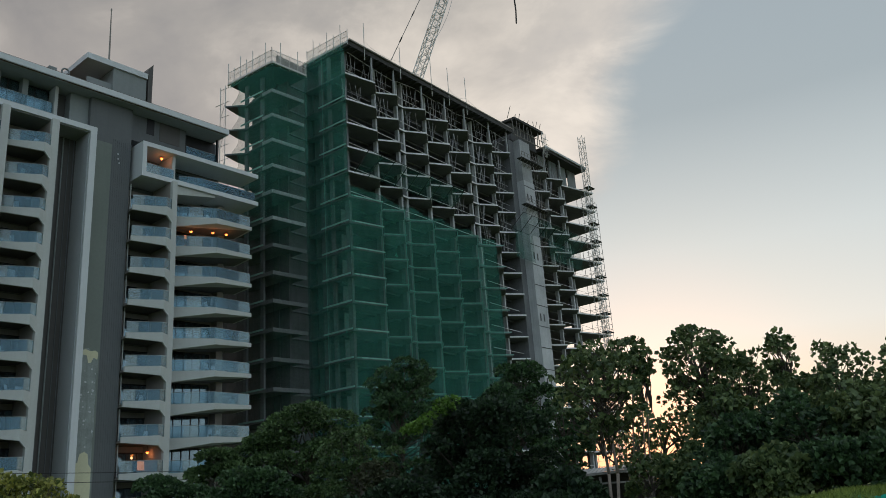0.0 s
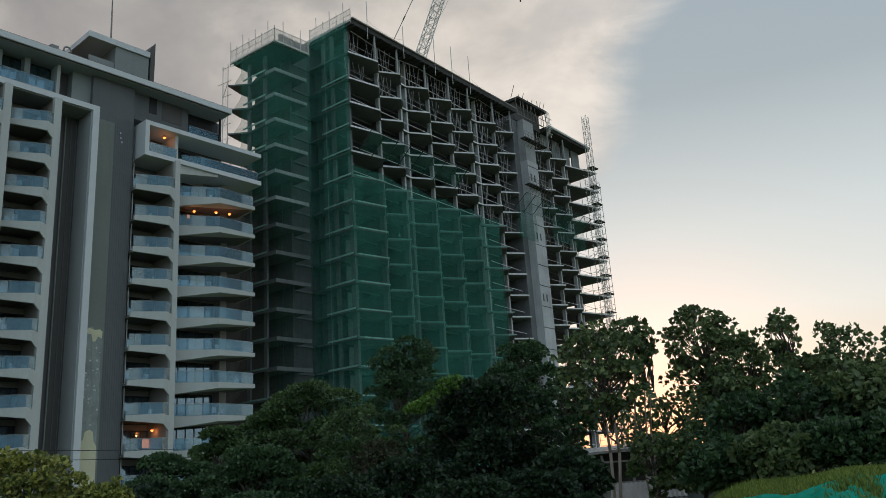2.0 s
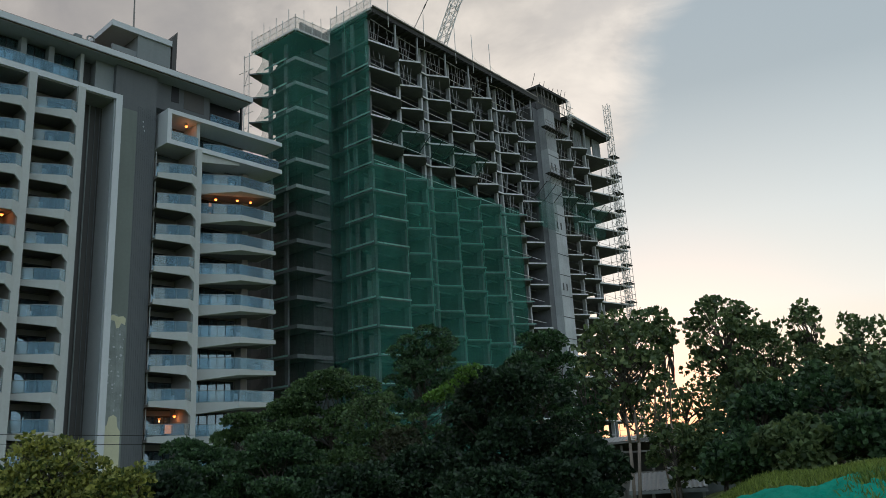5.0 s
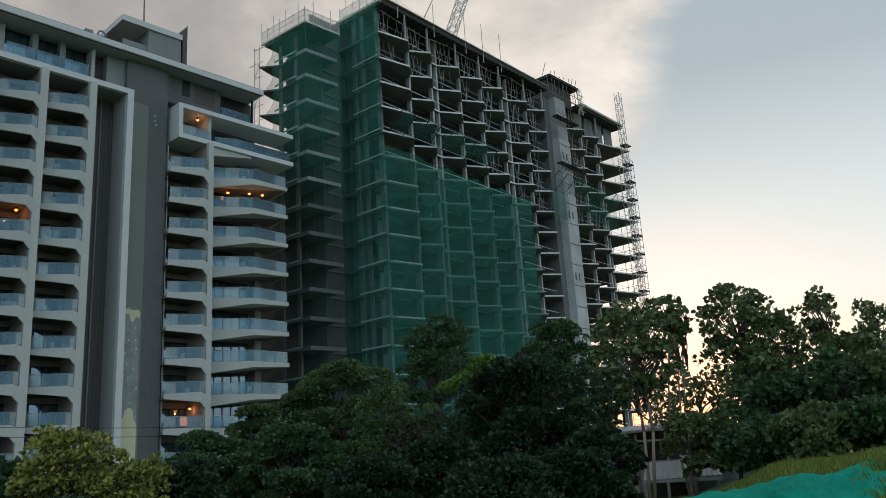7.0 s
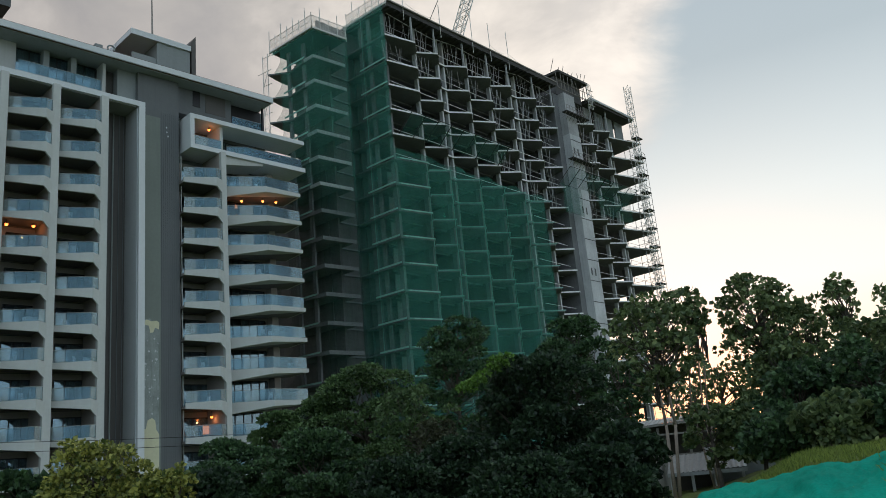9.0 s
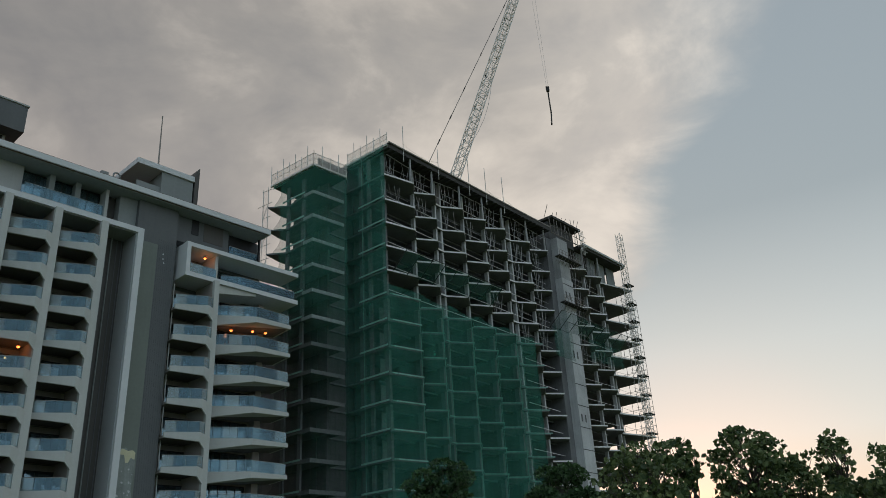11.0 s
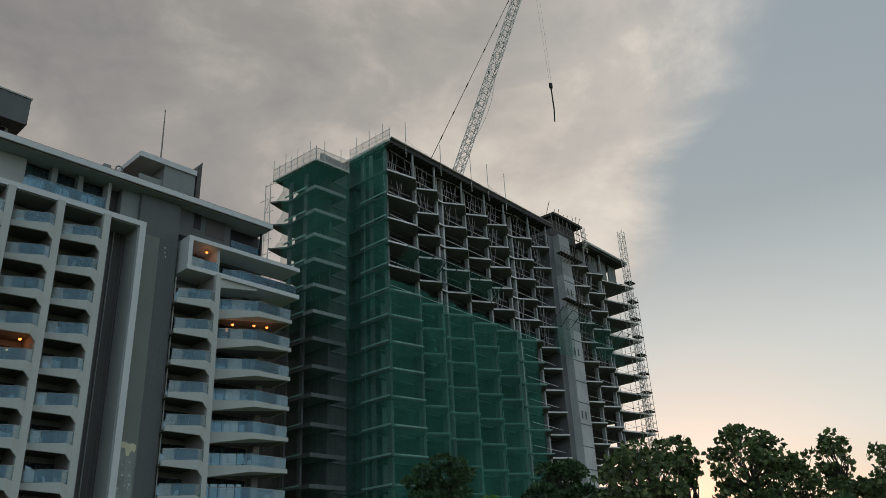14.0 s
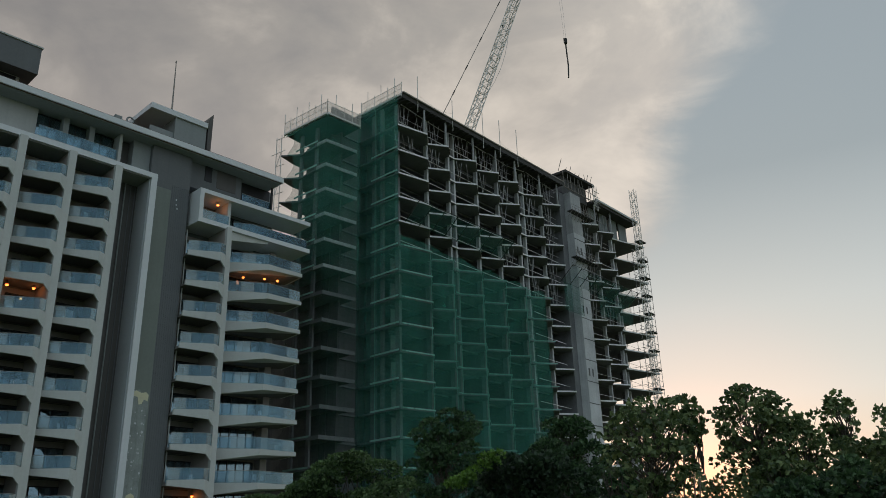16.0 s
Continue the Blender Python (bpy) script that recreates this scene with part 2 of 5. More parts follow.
M = {
    "concrete": material("raw_concrete", (0.36, 0.365, 0.37), 0.85, vary=0.25, scale=0.8, bump=0.2, streaks=0.35),
    # inner walls hold the floors' interior shade in their colour; also dark joints
    "concrete_dark": material("shaded_wall_and_joint", (0.11, 0.108, 0.11), 0.9, vary=0.3, scale=0.8, bump=0.2, streaks=0.4),
    # slab undersides and netted concrete, shade put into a darker base colour
    "soffit": material("shaded_formed_concrete", (0.17, 0.172, 0.178), 0.9, vary=0.35, scale=0.7, bump=0.2, streaks=0.2),
    # slab edges with the light they catch in the colour; also pale rails
    "slab_edge": material("lit_edge_and_pale_rail", (0.72, 0.72, 0.71), 0.85, vary=0.2, scale=1.5, bump=0.2, streaks=0.2),
    "net_line": material("greenish_net_line", (0.21, 0.36, 0.32), 0.8, vary=0.25, scale=1.5),
    "core": material("core_concrete", (0.48, 0.49, 0.50), 0.85, vary=0.25, scale=0.7, bump=0.2, streaks=0.4),
    "form": material("dark_formwork", (0.05, 0.048, 0.045), 0.8, vary=0.35, scale=1.0, bump=0.2),
    "steel": material("galvanised_steel", (0.36, 0.36, 0.35), 0.5, 0.5, vary=0.25, scale=2.0),
    "prop_steel": material("pale_steel_props", (0.32, 0.32, 0.32), 0.6, 0.2, vary=0.3, scale=2.0),
    "white_steel": material("white_painted_steel", (0.6, 0.59, 0.55), 0.5, 0.0, vary=0.12, scale=1.0),
    "rust_steel": material("dull_steel_props", (0.24, 0.22, 0.2), 0.6, 0.3, vary=0.3, scale=2.0),
    "green_net": netting("green_safety_net", (0.085, 0.345, 0.268), 0.42),
    "green_net_thin": netting("thin_green_safety_net", (0.07, 0.25, 0.2), 0.32),
    "green_net_wing": netting("thinning_green_safety_net", (0.08, 0.31, 0.238), 0.40, thinning=(44, 24, 0.19)),
    "white_net": netting("white_parapet_net", (0.75, 0.74, 0.70), 0.46, 2.0),
    "white_net_thin": netting("torn_white_net", (0.5, 0.49, 0.465), 0.08, 2.0),
    "leaf_brown": leaf_material("olive_brown_creeper", (0.02, 0.024, 0.012), (0.075, 0.085, 0.04), 0.02),
    "render_white": material("light_grey_render", (0.485, 0.50, 0.485), 0.75, vary=0.08, scale=0.5, bump=0.08, streaks=0.12),
    "fascia": material("pale_painted_fascia", (0.60, 0.625, 0.64), 0.55, vary=0.06, scale=0.4, streaks=0.1),
    "wall_grey": material("dark_grey_render", (0.13, 0.138, 0.143), 0.8, vary=0.12, scale=0.4, bump=0.1, streaks=0.2),
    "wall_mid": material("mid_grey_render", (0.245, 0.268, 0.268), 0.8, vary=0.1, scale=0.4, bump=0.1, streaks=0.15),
    "wall_brown": material("dark_taupe_cladding", (0.085, 0.08, 0.075), 0.6, vary=0.12, scale=0.6, streaks=0.15),
    "room_wall": material("balcony_back_wall", (0.33, 0.30, 0.275), 0.8, vary=0.12, scale=0.5),
    "frame_dark": material("dark_aluminium", (0.03, 0.03, 0.032), 0.4, 0.5, vary=0.1),
    "rail_glass": glass("blue_tinted_balustrade", (0.07, 0.2, 0.27), 0.76, 0.06, 0.0),
    "window": glass("dark_window_glass", (0.03, 0.045, 0.055), 0.6, 0.04, 0.7),
    "curtain": material("pale_curtain", (0.5, 0.52, 0.54), 0.9, vary=0.2, scale=3.0),
    "rail_pale": glass("pale_balustrade", (0.42, 0.48, 0.46), 0.66, 0.15, 0.0),
    "room_dark": material("unlit_room_panel", (0.03, 0.03, 0.032), 0.9, vary=0.4, scale=1.5),
    "wall_light": material("light_grey_wall", (0.42, 0.43, 0.42), 0.8, vary=0.08, scale=0.4, streaks=0.15),
    "fin_shade": material("shaded_fin_side", (0.40, 0.43, 0.445), 0.75, vary=0.07, scale=0.4, streaks=0.15),
    "wall_olive": material("greenish_grey_render", (0.185, 0.21, 0.19), 0.8, vary=0.1, scale=0.4, bump=0.1, streaks=0.2),
    "coping": material("red_brown_coping", (0.10, 0.055, 0.045), 0.7, vary=0.2),
    # dark balcony undersides, their shadow included in the colour
    "balcony_soffit": material("dark_shaded_soffit", (0.155, 0.145, 0.135), 0.8, vary=0.15, scale=0.6),
    "patch": material("bare_plaster_patch", (0.27, 0.30, 0.29), 0.9, vary=0.35, scale=1.6, bump=0.4, streaks=0.4),
    "cream": material("cream_undercoat", (0.62, 0.6, 0.42), 0.85, vary=0.12, scale=1.0),
    "lamp": material("warm_lamp", (1, 0.6, 0.3), 0.5, emit=((1.0, 0.2, 0.035), 3.0)),
    "lit_sign": material("lit_orange_panel", (0.8, 0.3, 0.1), 0.5, emit=((1.0, 0.3, 0.12), 0.8)),
    "bark": material("grey_brown_bark", (0.10, 0.085, 0.07), 0.9, vary=0.35, scale=3.0, bump=0.6),
    "pale_bark": material("pale_bark", (0.34, 0.28, 0.23), 0.85, vary=0.25, scale=3.0, bump=0.4),
    "leaf": leaf_material("mid_green_leaves", (0.024, 0.054, 0.02), (0.12, 0.2, 0.068)),
    "leaf_dark": leaf_material("dark_green_leaves", (0.015, 0.038, 0.019), (0.082, 0.16, 0.06)),
    # leaves darkened by the thicket's shade, put into the colour
    "leaf_shade": leaf_material("shaded_green_leaves", (0.009, 0.022, 0.013), (0.043, 0.084, 0.036)),
    "leaf_yellow": leaf_material("yellow_green_leaves", (0.06, 0.095, 0.022), (0.42, 0.42, 0.10), 0.2),
    "leaf_bright": leaf_material("bright_young_leaves", (0.06, 0.13, 0.02), (0.16, 0.30, 0.05)),
    "leaf_teak": leaf_material("broad_olive_leaves", (0.042, 0.078, 0.032), (0.175, 0.235, 0.09), 0.08),
    "grass": material("rough_grass", (0.14, 0.19, 0.045), 0.9, vary=0.45, scale=1.5, dark=(0.06, 0.08, 0.02), bump=0.8),
    "blade": leaf_material("grass_blades", (0.09, 0.14, 0.025), (0.27, 0.34, 0.07), 0.16),
    "soil": material("dry_soil", (0.14, 0.12, 0.085), 0.95, vary=0.35, scale=1.0, bump=0.6),
    "mound_net": material("green_woven_cover", (0.008, 0.28, 0.20), 0.9, vary=0.35, scale=3.0, bump=0.7, spec=0.08),
    "tin": material("grey_corrugated_sheet", (0.36, 0.38, 0.39), 0.5, 0.4, vary=0.2, scale=1.0, streaks=0.3),
    "shed_wall": material("weathered_board_wall", (0.3, 0.29, 0.27), 0.85, vary=0.2, scale=1.0, streaks=0.3),
    "cloth_white": material("white_cloth", (0.75, 0.75, 0.76), 0.9, vary=0.06),
    "black": material("black_rubber", (0.02, 0.02, 0.02), 0.7, vary=0.1),
}


# ---- mesh tools ----
class Shape:
    """Collects vertices and faces; makes one mesh object."""

    def __init__(self):
        self.v, self.f = [], []

    def box(self, a, b):
        x0, y0, z0 = (min(p, q) for p, q in zip(a, b))
        x1, y1, z1 = (max(p, q) for p, q in zip(a, b))
        i = len(self.v)
        self.v += [(x0, y0, z0), (x1, y0, z0), (x1, y1, z0), (x0, y1, z0), (x0, y0, z1), (x1, y0, z1), (x1, y1, z1), (x0, y1, z1)]
        self.f += [tuple(i + j for j in q) for q in ((0, 3, 2, 1), (4, 5, 6, 7), (0, 1, 5, 4), (1, 2, 6, 5), (2, 3, 7, 6), (3, 0, 4, 7))]
        return self

    def loft(self, rings, caps=True, closed=True):
        i, n = len(self.v), len(rings[0])
        for r in rings:
            self.v += [tuple(p) for p in r]
        for k in range(len(rings) - 1):
            for j in range(n if closed else n - 1):
                a, b = i + k * n + j, i + k * n + (j + 1) % n
                self.f.append((a, b, b + n, a + n))
        if caps:
            self.f.append(tuple(reversed(range(i, i + n))))
            self.f.append(tuple(range(i + (len(rings) - 1) * n, i + len(rings) * n)))
        return self

    def plan(self, poly, z0, z1):
        """A plan outline raised from z0 to z1 (each a number or one per corner)."""
        z0 = z0 if isinstance(z0, (list, tuple)) else [z0] * len(poly)
        z1 = z1 if isinstance(z1, (list, tuple)) else [z1] * len(poly)
        return self.loft([[(x, y, z) for (x, y), z in zip(poly, z0)], [(x, y, z) for (x, y), z in zip(poly, z1)]])

    def wall(self, poly, y0, y1):
        """An outline in x and z, y0 to y1 thick."""
        return self.loft([[(x, y0, z) for x, z in poly], [(x, y1, z) for x, z in poly]])

    def tube(self, p, q, r, n=5, r2=None):
        p, q = Vector(p), Vector(q)
        d = (q - p).normalized()
        a = d.orthogonal().normalized()
        b = d.cross(a)
        r2 = r if r2 is None else r2
        ring = lambda c, s: [c + (a * math.cos(t) + b * math.sin(t)) * s for t in [2 * math.pi * k / n for k in range(n)]]
        return self.loft([ring(p, r), ring(q, r2)])

    def run(self, pts, r, n=4):
        """One continuous cable through the points."""
        pts = [Vector(p) for p in pts]
        rings = []
        for k, p in enumerate(pts):
            d = (pts[min(k + 1, len(pts) - 1)] - pts[max(k - 1, 0)]).normalized()
            a = d.cross(Vector((0.3, 0.9, 0.1))).normalized()
            b = d.cross(a)
            rings.append([p + (a * math.cos(t) + b * math.sin(t)) * r for t in [2 * math.pi * j / n for j in range(n)]])
        return self.loft(rings)

    def sheet(self, fn, nu, nv):
        i = len(self.v)
        for a in range(nu + 1):
            for b in range(nv + 1):
                self.v.append(tuple(fn(a / nu, b / nv)))
        for a in range(nu):
            for b in range(nv):
                k = i + a * (nv + 1) + b
                self.f.append((k, k + nv + 1, k + nv + 2, k + 1))
        return self

    def mesh(self, name, mat, smooth=False):
        me = bpy.data.meshes.new(name)
        me.from_pydata(self.v, [], self.f)
        me.materials.append(mat)
        bm = bmesh.new()
        bm.from_mesh(me)
        bmesh.ops.recalc_face_normals(bm, faces=bm.faces)
        bm.to_mesh(me)
        bm.free()
        if smooth:
            me.shade_smooth()
        return me


def part(name, shape, mat, parent, label="", smooth=False):
    me = shape.mesh(name, M[mat], smooth) if isinstance(shape, Shape) else shape
    ob = new(name, me)
    ob.parent = parent
    if label:
        tagged(ob, label)
    return ob


def thing(name, m, label, category, group="", kind=""):
    ob = new(name)
    ob.matrix_world = m
    return tagged(ob, label, category, group, kind)


def single(name, shape, mat, label, category, m=None, group="", kind="", smooth=False):
    ob = new(name, shape.mesh(name, M[mat], smooth))
    ob.matrix_world = m or Matrix()
    return tagged(ob, label, category, group, kind)


def polar(az, d, z=0.0):
    """A place by its bearing from the standing point and its distance."""
    return Vector((d * math.sin(radians(az)), d * math.cos(radians(az)), z))


# ---- ground ----
def smooth(a, b, x):
    t = max(0.0, min(1.0, (x - a) / (b - a)))
    return t * t * (3 - 2 * t)


def heap(az):
    """The crest of the covered heap at a bearing."""
    pts = ((5, 0.6), (9, 0.78), (11.6, 0.96), (16, 1.1), (20, 1.21), (24, 1.34), (32, 1.48), (60, 1.55))
    for (a, p), (b, q) in zip(pts, pts[1:]):
        if az <= b:
            return p + (q - p) * (max(a, az) - a) / (b - a) + 0.025 * math.sin(az * 1.1)
    return 1.5


def bank(az):
    """How high the bank stands at a bearing."""
    return heap(az) - 0.03 - 0.8 * (1 - smooth(11.5, 18.5, az))


def ground_height(x, y):
    """Nearly level, with a grassy bank that rises towards the right."""
    d = math.hypot(x, y)
    az = math.degrees(math.atan2(x, y))
    if az < 0 or az > 120 or d > 70:
        return 0.0
    return bank(az) * smooth(0, 12, az) * smooth(6, 15, d) * (1 - 0.75 * smooth(22, 50, d)) * (1 - smooth(70, 120, az)) + 0.05 * noise.noise((x * 0.4, y * 0.4, 0))


def make_ground():
    s = Shape()
    radii = [0, 2, 4, 6, 8, 10, 12, 14, 16, 18, 21, 24, 28, 34, 42, 52, 65, 90, 150, 400, 1500, 4500]
    n = 120
    s.v.append((0, 0, 0))
    for r in radii[1:]:
        for k in range(n):
            a = 2 * math.pi * k / n
            x, y = r * math.sin(a), r * math.cos(a)
            s.v.append((x, y, ground_height(x, y) if r < 70 else 0.0))
    for k in range(n):
        s.f.append((0, 1 + k, 1 + (k + 1) % n))
    for j in range(len(radii) - 2):
        for k in range(n):
            a, b = 1 + j * n + k, 1 + j * n + (k + 1) % n
            s.f.append((a, a + n, b + n, b))
    single("ground", s, "grass", "rough grassy ground sloping up in a bank", "ground", kind="structure", smooth=True)


make_ground()


# ---- the tower under construction ----
TOWER = Matrix.Translation((*polar(-6.77, 89.4).xy, 0)) @ Matrix.Rotation(radians(90 - 37.4), 4, "Z")
STOREY = 3.2
LEVELS = [50.05 - STOREY * k for k in range(16)]          # slab tops below the top floor
TOP = 53.6
ROOF = 57.9
WING_TOP = 53.7
# front edge of a slab: pointed bays
FRONT = [(0.1, 0.05), (4.55, -0.85), (6.45, 0.85), (8.95, -0.67), (10.95, 1.0), (12.1, 1.05), (14.75, -0.6), (17.0, 1.05), (19.85, -0.6), (21.8, 1.05), (24.25, -0.75), (26.8, 1.1), (28.1, 1.05), (30.7, -0.55), (33.0, 1.1), (35.45, -0.6), (37.4, 1.0), (44.0, 1.0), (46.6, -0.6), (48.8, 1.0), (51.6, -0.6), (53.6, 0.9), (61.5, -1.0)]
DEPTH = 13.0


def lattice(s, p, q, side, step, r, up=Vector((0, 0, 1))):
    """A square lattice mast from p to q: four chords and zigzag lacing."""
    p, q = Vector(p), Vector(q)
    d = (q - p).normalized()
    a = d.cross(up)
    a = a.normalized() if a.length > 1e-3 else Vector((1, 0, 0))
    b = d.cross(a).normalized()
    corner = [(a * i + b * j) * side / 2 for i, j in ((-1, -1), (1, -1), (1, 1), (-1, 1))]
    for c in corner:
        s.tube(p + c, q + c, r, 5)
    n = max(2, round((q - p).length / step))
    for k in range(n):
        m0, m1 = p.lerp(q, k / n), p.lerp(q, (k + 1) / n)
        for i in range(4):
            c, e = corner[i], corner[(i + 1) % 4]
            s.tube(m0 + (c if k % 2 else e), m1 + (e if k % 2 else c), r * 0.6, 4)
            s.tube(m0 + c, m0 + e, r * 0.6, 4)
    return s


def net_sheet(p, q, z0, z1, nu, nv, seed, sag=0.14, tuck=0.0):
    """A hanging net from plan point p to q, tied at every storey and bellying between the ties."""
    d = Vector((q[0] - p[0], q[1] - p[1]))
    nrm = Vector((d.y, -d.x)).normalized()

    def at(a, b):
        za = z0(a) if callable(z0) else z0
        zb = z1(a) if callable(z1) else z1
        z = za + (zb - za) * b
        tie = abs(math.sin(math.pi * (z - 50.05) / STOREY))
        w = sag * tie * (0.5 + noise.noise((a * 9 + seed, z * 0.2, seed))) + 0.10 * noise.noise((a * 26, z * 0.5, seed + 7))
        if z > 52.4:
            tuck_here = 0.0
        else:
            tuck_here = tuck
        w -= 0.25 * tuck_here * a * min(1.0, tie * 1.3)
        e = 1 - tuck_here * (a ** 3) * min(1.0, tie * 1.5) / max(d.length, 1e-6)
        a *= e
        return (p[0] + d.x * a + nrm.x * w, p[1] + d.y * a + nrm.y * w, z)

    return Shape().sheet(at, nu, nv)


def build_tower():
    t = thing("tower_under_construction", TOWER, "unfinished concrete tower block wrapped in green safety net", "building")
    rng = random.Random(3)
    outline = FRONT + [(62.0, 5.0), (60.5, DEPTH), (-2.5, DEPTH), (-3.0, 7.0), (0.0, 7.0)]
    wing = [(-7.7, 4.5), (-3.0, 4.1), (-3.0, 12.4), (-6.6, 12.3), (-8.9, 11.7), (-7.3, 9.6)]
    # slabs carry their underside shade in the colour
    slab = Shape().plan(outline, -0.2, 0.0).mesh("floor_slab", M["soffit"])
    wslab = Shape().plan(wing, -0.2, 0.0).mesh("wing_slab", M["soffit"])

    def strip(path, out, lo, hi):
        """One thin upright strip along a plan path, thickened by the shift out."""
        return Shape().plan(list(path) + [(x + out[0], y + out[1]) for x, y in reversed(path)], lo, hi)

    # pale strips put the sky's light on the slab edges into colour
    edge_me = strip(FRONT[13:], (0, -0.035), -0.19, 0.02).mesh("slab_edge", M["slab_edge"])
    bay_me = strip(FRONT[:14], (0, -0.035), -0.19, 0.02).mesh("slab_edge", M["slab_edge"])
    # added greenish strips stand in for slab edges seen through the net
    netted_front = strip([(x, y - 0.3) for x, y in FRONT[:14]], (0, -0.05), -0.12, 0.04).mesh("tie_batten", M["net_line"])
    netted_side = strip([(-0.45, 4.3), (-0.45, -0.3)], (-0.05, 0), -0.14, 0.05).mesh("tie_batten", M["net_line"])
    netted_wing = strip([(-8.22, 9.6), (-8.12, 5.6)], (-0.05, -0.05), -0.14, 0.05).mesh("tie_batten", M["net_line"])
    for x, y in FRONT[1:13]:
        part("net_pole", Shape().tube((x, y - 0.1, 0), (x, y - 0.1, 37.2), 0.035, 5), "net_line", t)
    for x, y, z in ((-0.15, 3.9, ROOF - 0.5),):
        part("net_pole", Shape().tube((x, y, 0), (x, y, z), 0.04, 5), "net_line", t)
    # wing beams in shaded concrete; upper ones brightened to show through the net
    wing_beam = strip([(-7.75, 6.2), (-7.72, 4.48), (-3.1, 4.06)], (0.12, 0.12), -0.4, 0.04).mesh("edge_beam", M["soffit"])
    bright_beam = strip([(-7.75, 6.2), (-7.72, 4.48), (-3.1, 4.06)], (0.12, 0.12), -0.36, 0.04).mesh("edge_beam", M["core"])
    for i, z in enumerate([TOP] + LEVELS):
        f = part("floor_slab", slab, "concrete", t)
        f.location.z = z
        if i:
            w = part("wing_slab", wslab, "concrete", t)
            w.location.z = z
            part("tie_batten", netted_wing, "net_line", w)
            part("tie_batten", netted_side, "net_line", f)
            part("edge_beam", bright_beam if z > 33 else wing_beam, "soffit", w)
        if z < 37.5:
            part("tie_batten", netted_front, "net_line", f)
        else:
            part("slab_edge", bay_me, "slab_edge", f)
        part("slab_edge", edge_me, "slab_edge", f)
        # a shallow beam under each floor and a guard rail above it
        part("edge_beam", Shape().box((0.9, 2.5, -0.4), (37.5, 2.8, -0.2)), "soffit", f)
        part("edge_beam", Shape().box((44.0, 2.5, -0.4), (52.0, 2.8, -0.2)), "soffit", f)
        part("guard_rail", Shape().tube((0.8 if z > 37 else 28.6, 0.95, 1.12), (37.6, 1.3, 1.05), 0.05, 5), "slab_edge", f)
        part("guard_rail", Shape().tube((44.2, 1.2, 1.05), (53.4, 1.1, 1.08), 0.04, 5), "slab_edge", f)
    part("wing_roof", Shape().plan([(-7.85, 4.3), (-3.0, 3.9), (-3.0, 12.2), (-8.0, 11.8)], WING_TOP - 0.6, WING_TOP - 0.25), "form", t, "dark formwork of the lower roof")
    deck = part("top_deck", Shape().plan([(0.2, -0.7), (36.4, -0.9), (36.4, DEPTH), (0.2, DEPTH)], ROOF - 0.75, ROOF), "form", t, "dark formwork of the top deck")
    part("deck_edge", Shape().box((0.1, -0.95, ROOF - 0.12), (36.5, -0.75, ROOF + 0.06)), "rust_steel", deck)
    for k in range(37):
        part("joist", Shape().box((0.6 + k * 0.97, -0.9, ROOF - 0.95), (0.72 + k * 0.97, 8, ROOF - 0.75)), "form", deck)
    end = part("top_deck", Shape().plan([(45.8, -0.9), (59.6, -1.0), (59.4, DEPTH), (45.8, DEPTH)], ROOF - 0.7, ROOF - 0.1), "form", t, "dark formwork of the top deck")
    part("deck_edge", Shape().box((45.8, -1.2, ROOF - 0.3), (59.7, -1.02, ROOF + 0.05)), "core", end)
    for x0, x1 in ((46.6, 48.2), (50.0, 52.4), (53.2, 55.6), (56.4, 59.0)):
        part("block_wall", Shape().box((x0, 0.9, TOP), (x1, 1.1, ROOF - 0.7)), "wall_mid", t)
    # lift core with its pour joints
    core = part("core_wall", Shape().box((38.1, -1.0, 0), (41.1, 6.0, 49.6)), "core", t, "pale cast concrete lift core")
    part("core_wall", Shape().box((38.1, -0.9, 49.6), (41.0, 6.0, 56.6)), "concrete", t)
    # left face of the core, its side shade put into a darker colour
    part("core_wall", Shape().box((36.7, 0.3, 0), (38.1, 6.0, 56.6)), "soffit", t)
    for k in range(15):
        z = 48.6 - 3.2 * k
        part("pour_joint", Shape().box((38.08, -1.03, z), (41.12, -0.99, z + 0.12)), "concrete_dark", core)
        if k % 3 == 1:
            part("form_hole", Shape().box((38.6, -1.02, z + 0.9), (38.95, -0.99, z + 2.0)), "concrete_dark", core)
            part("form_hole", Shape().box((39.6, -1.02, z + 0.9), (39.95, -0.99, z + 2.0)), "concrete_dark", core)
    head = part("core_head", Shape().plan([(37.4, -0.9), (45.7, -1.1), (45.7, 8.0), (37.4, 8.0)], ROOF + 2.1, ROOF + 2.5), "form", t, "formwork platform over the lift core")
    part("core_head_wall", Shape().box((38.0, 0.4, ROOF - 1.0), (45.4, 7.5, ROOF + 2.1)), "concrete_dark", head)
    for k in range(10):
        x = 37.2 + k * 0.98
        part("shore", Shape().tube((x, -0.7, ROOF - 0.8), (x + rng.uniform(-0.7, 0.7), -0.7, ROOF + 2.1), 0.06, 5), "rust_steel", head)
    part("ledger", Shape().tube((36.9, -0.75, ROOF + 0.6), (46.2, -0.95, ROOF + 0.6), 0.05, 5), "rust_steel", head)
    part("ledger", Shape().tube((36.9, -0.75, ROOF - 0.7), (46.2, -0.95, ROOF - 0.7), 0.09, 5), "rust_steel", head)
    for k in range(8):
        x = 37.0 + k * 1.3
        part("pole", Shape().tube((x, -0.8 + rng.uniform(0, 1), ROOF + 2.4), (x + rng.uniform(-0.1, 0.1), -0.6, ROOF + 2.9 + rng.uniform(0.2, 1.7)), 0.05, 5), "rust_steel", head)
    s = Shape()
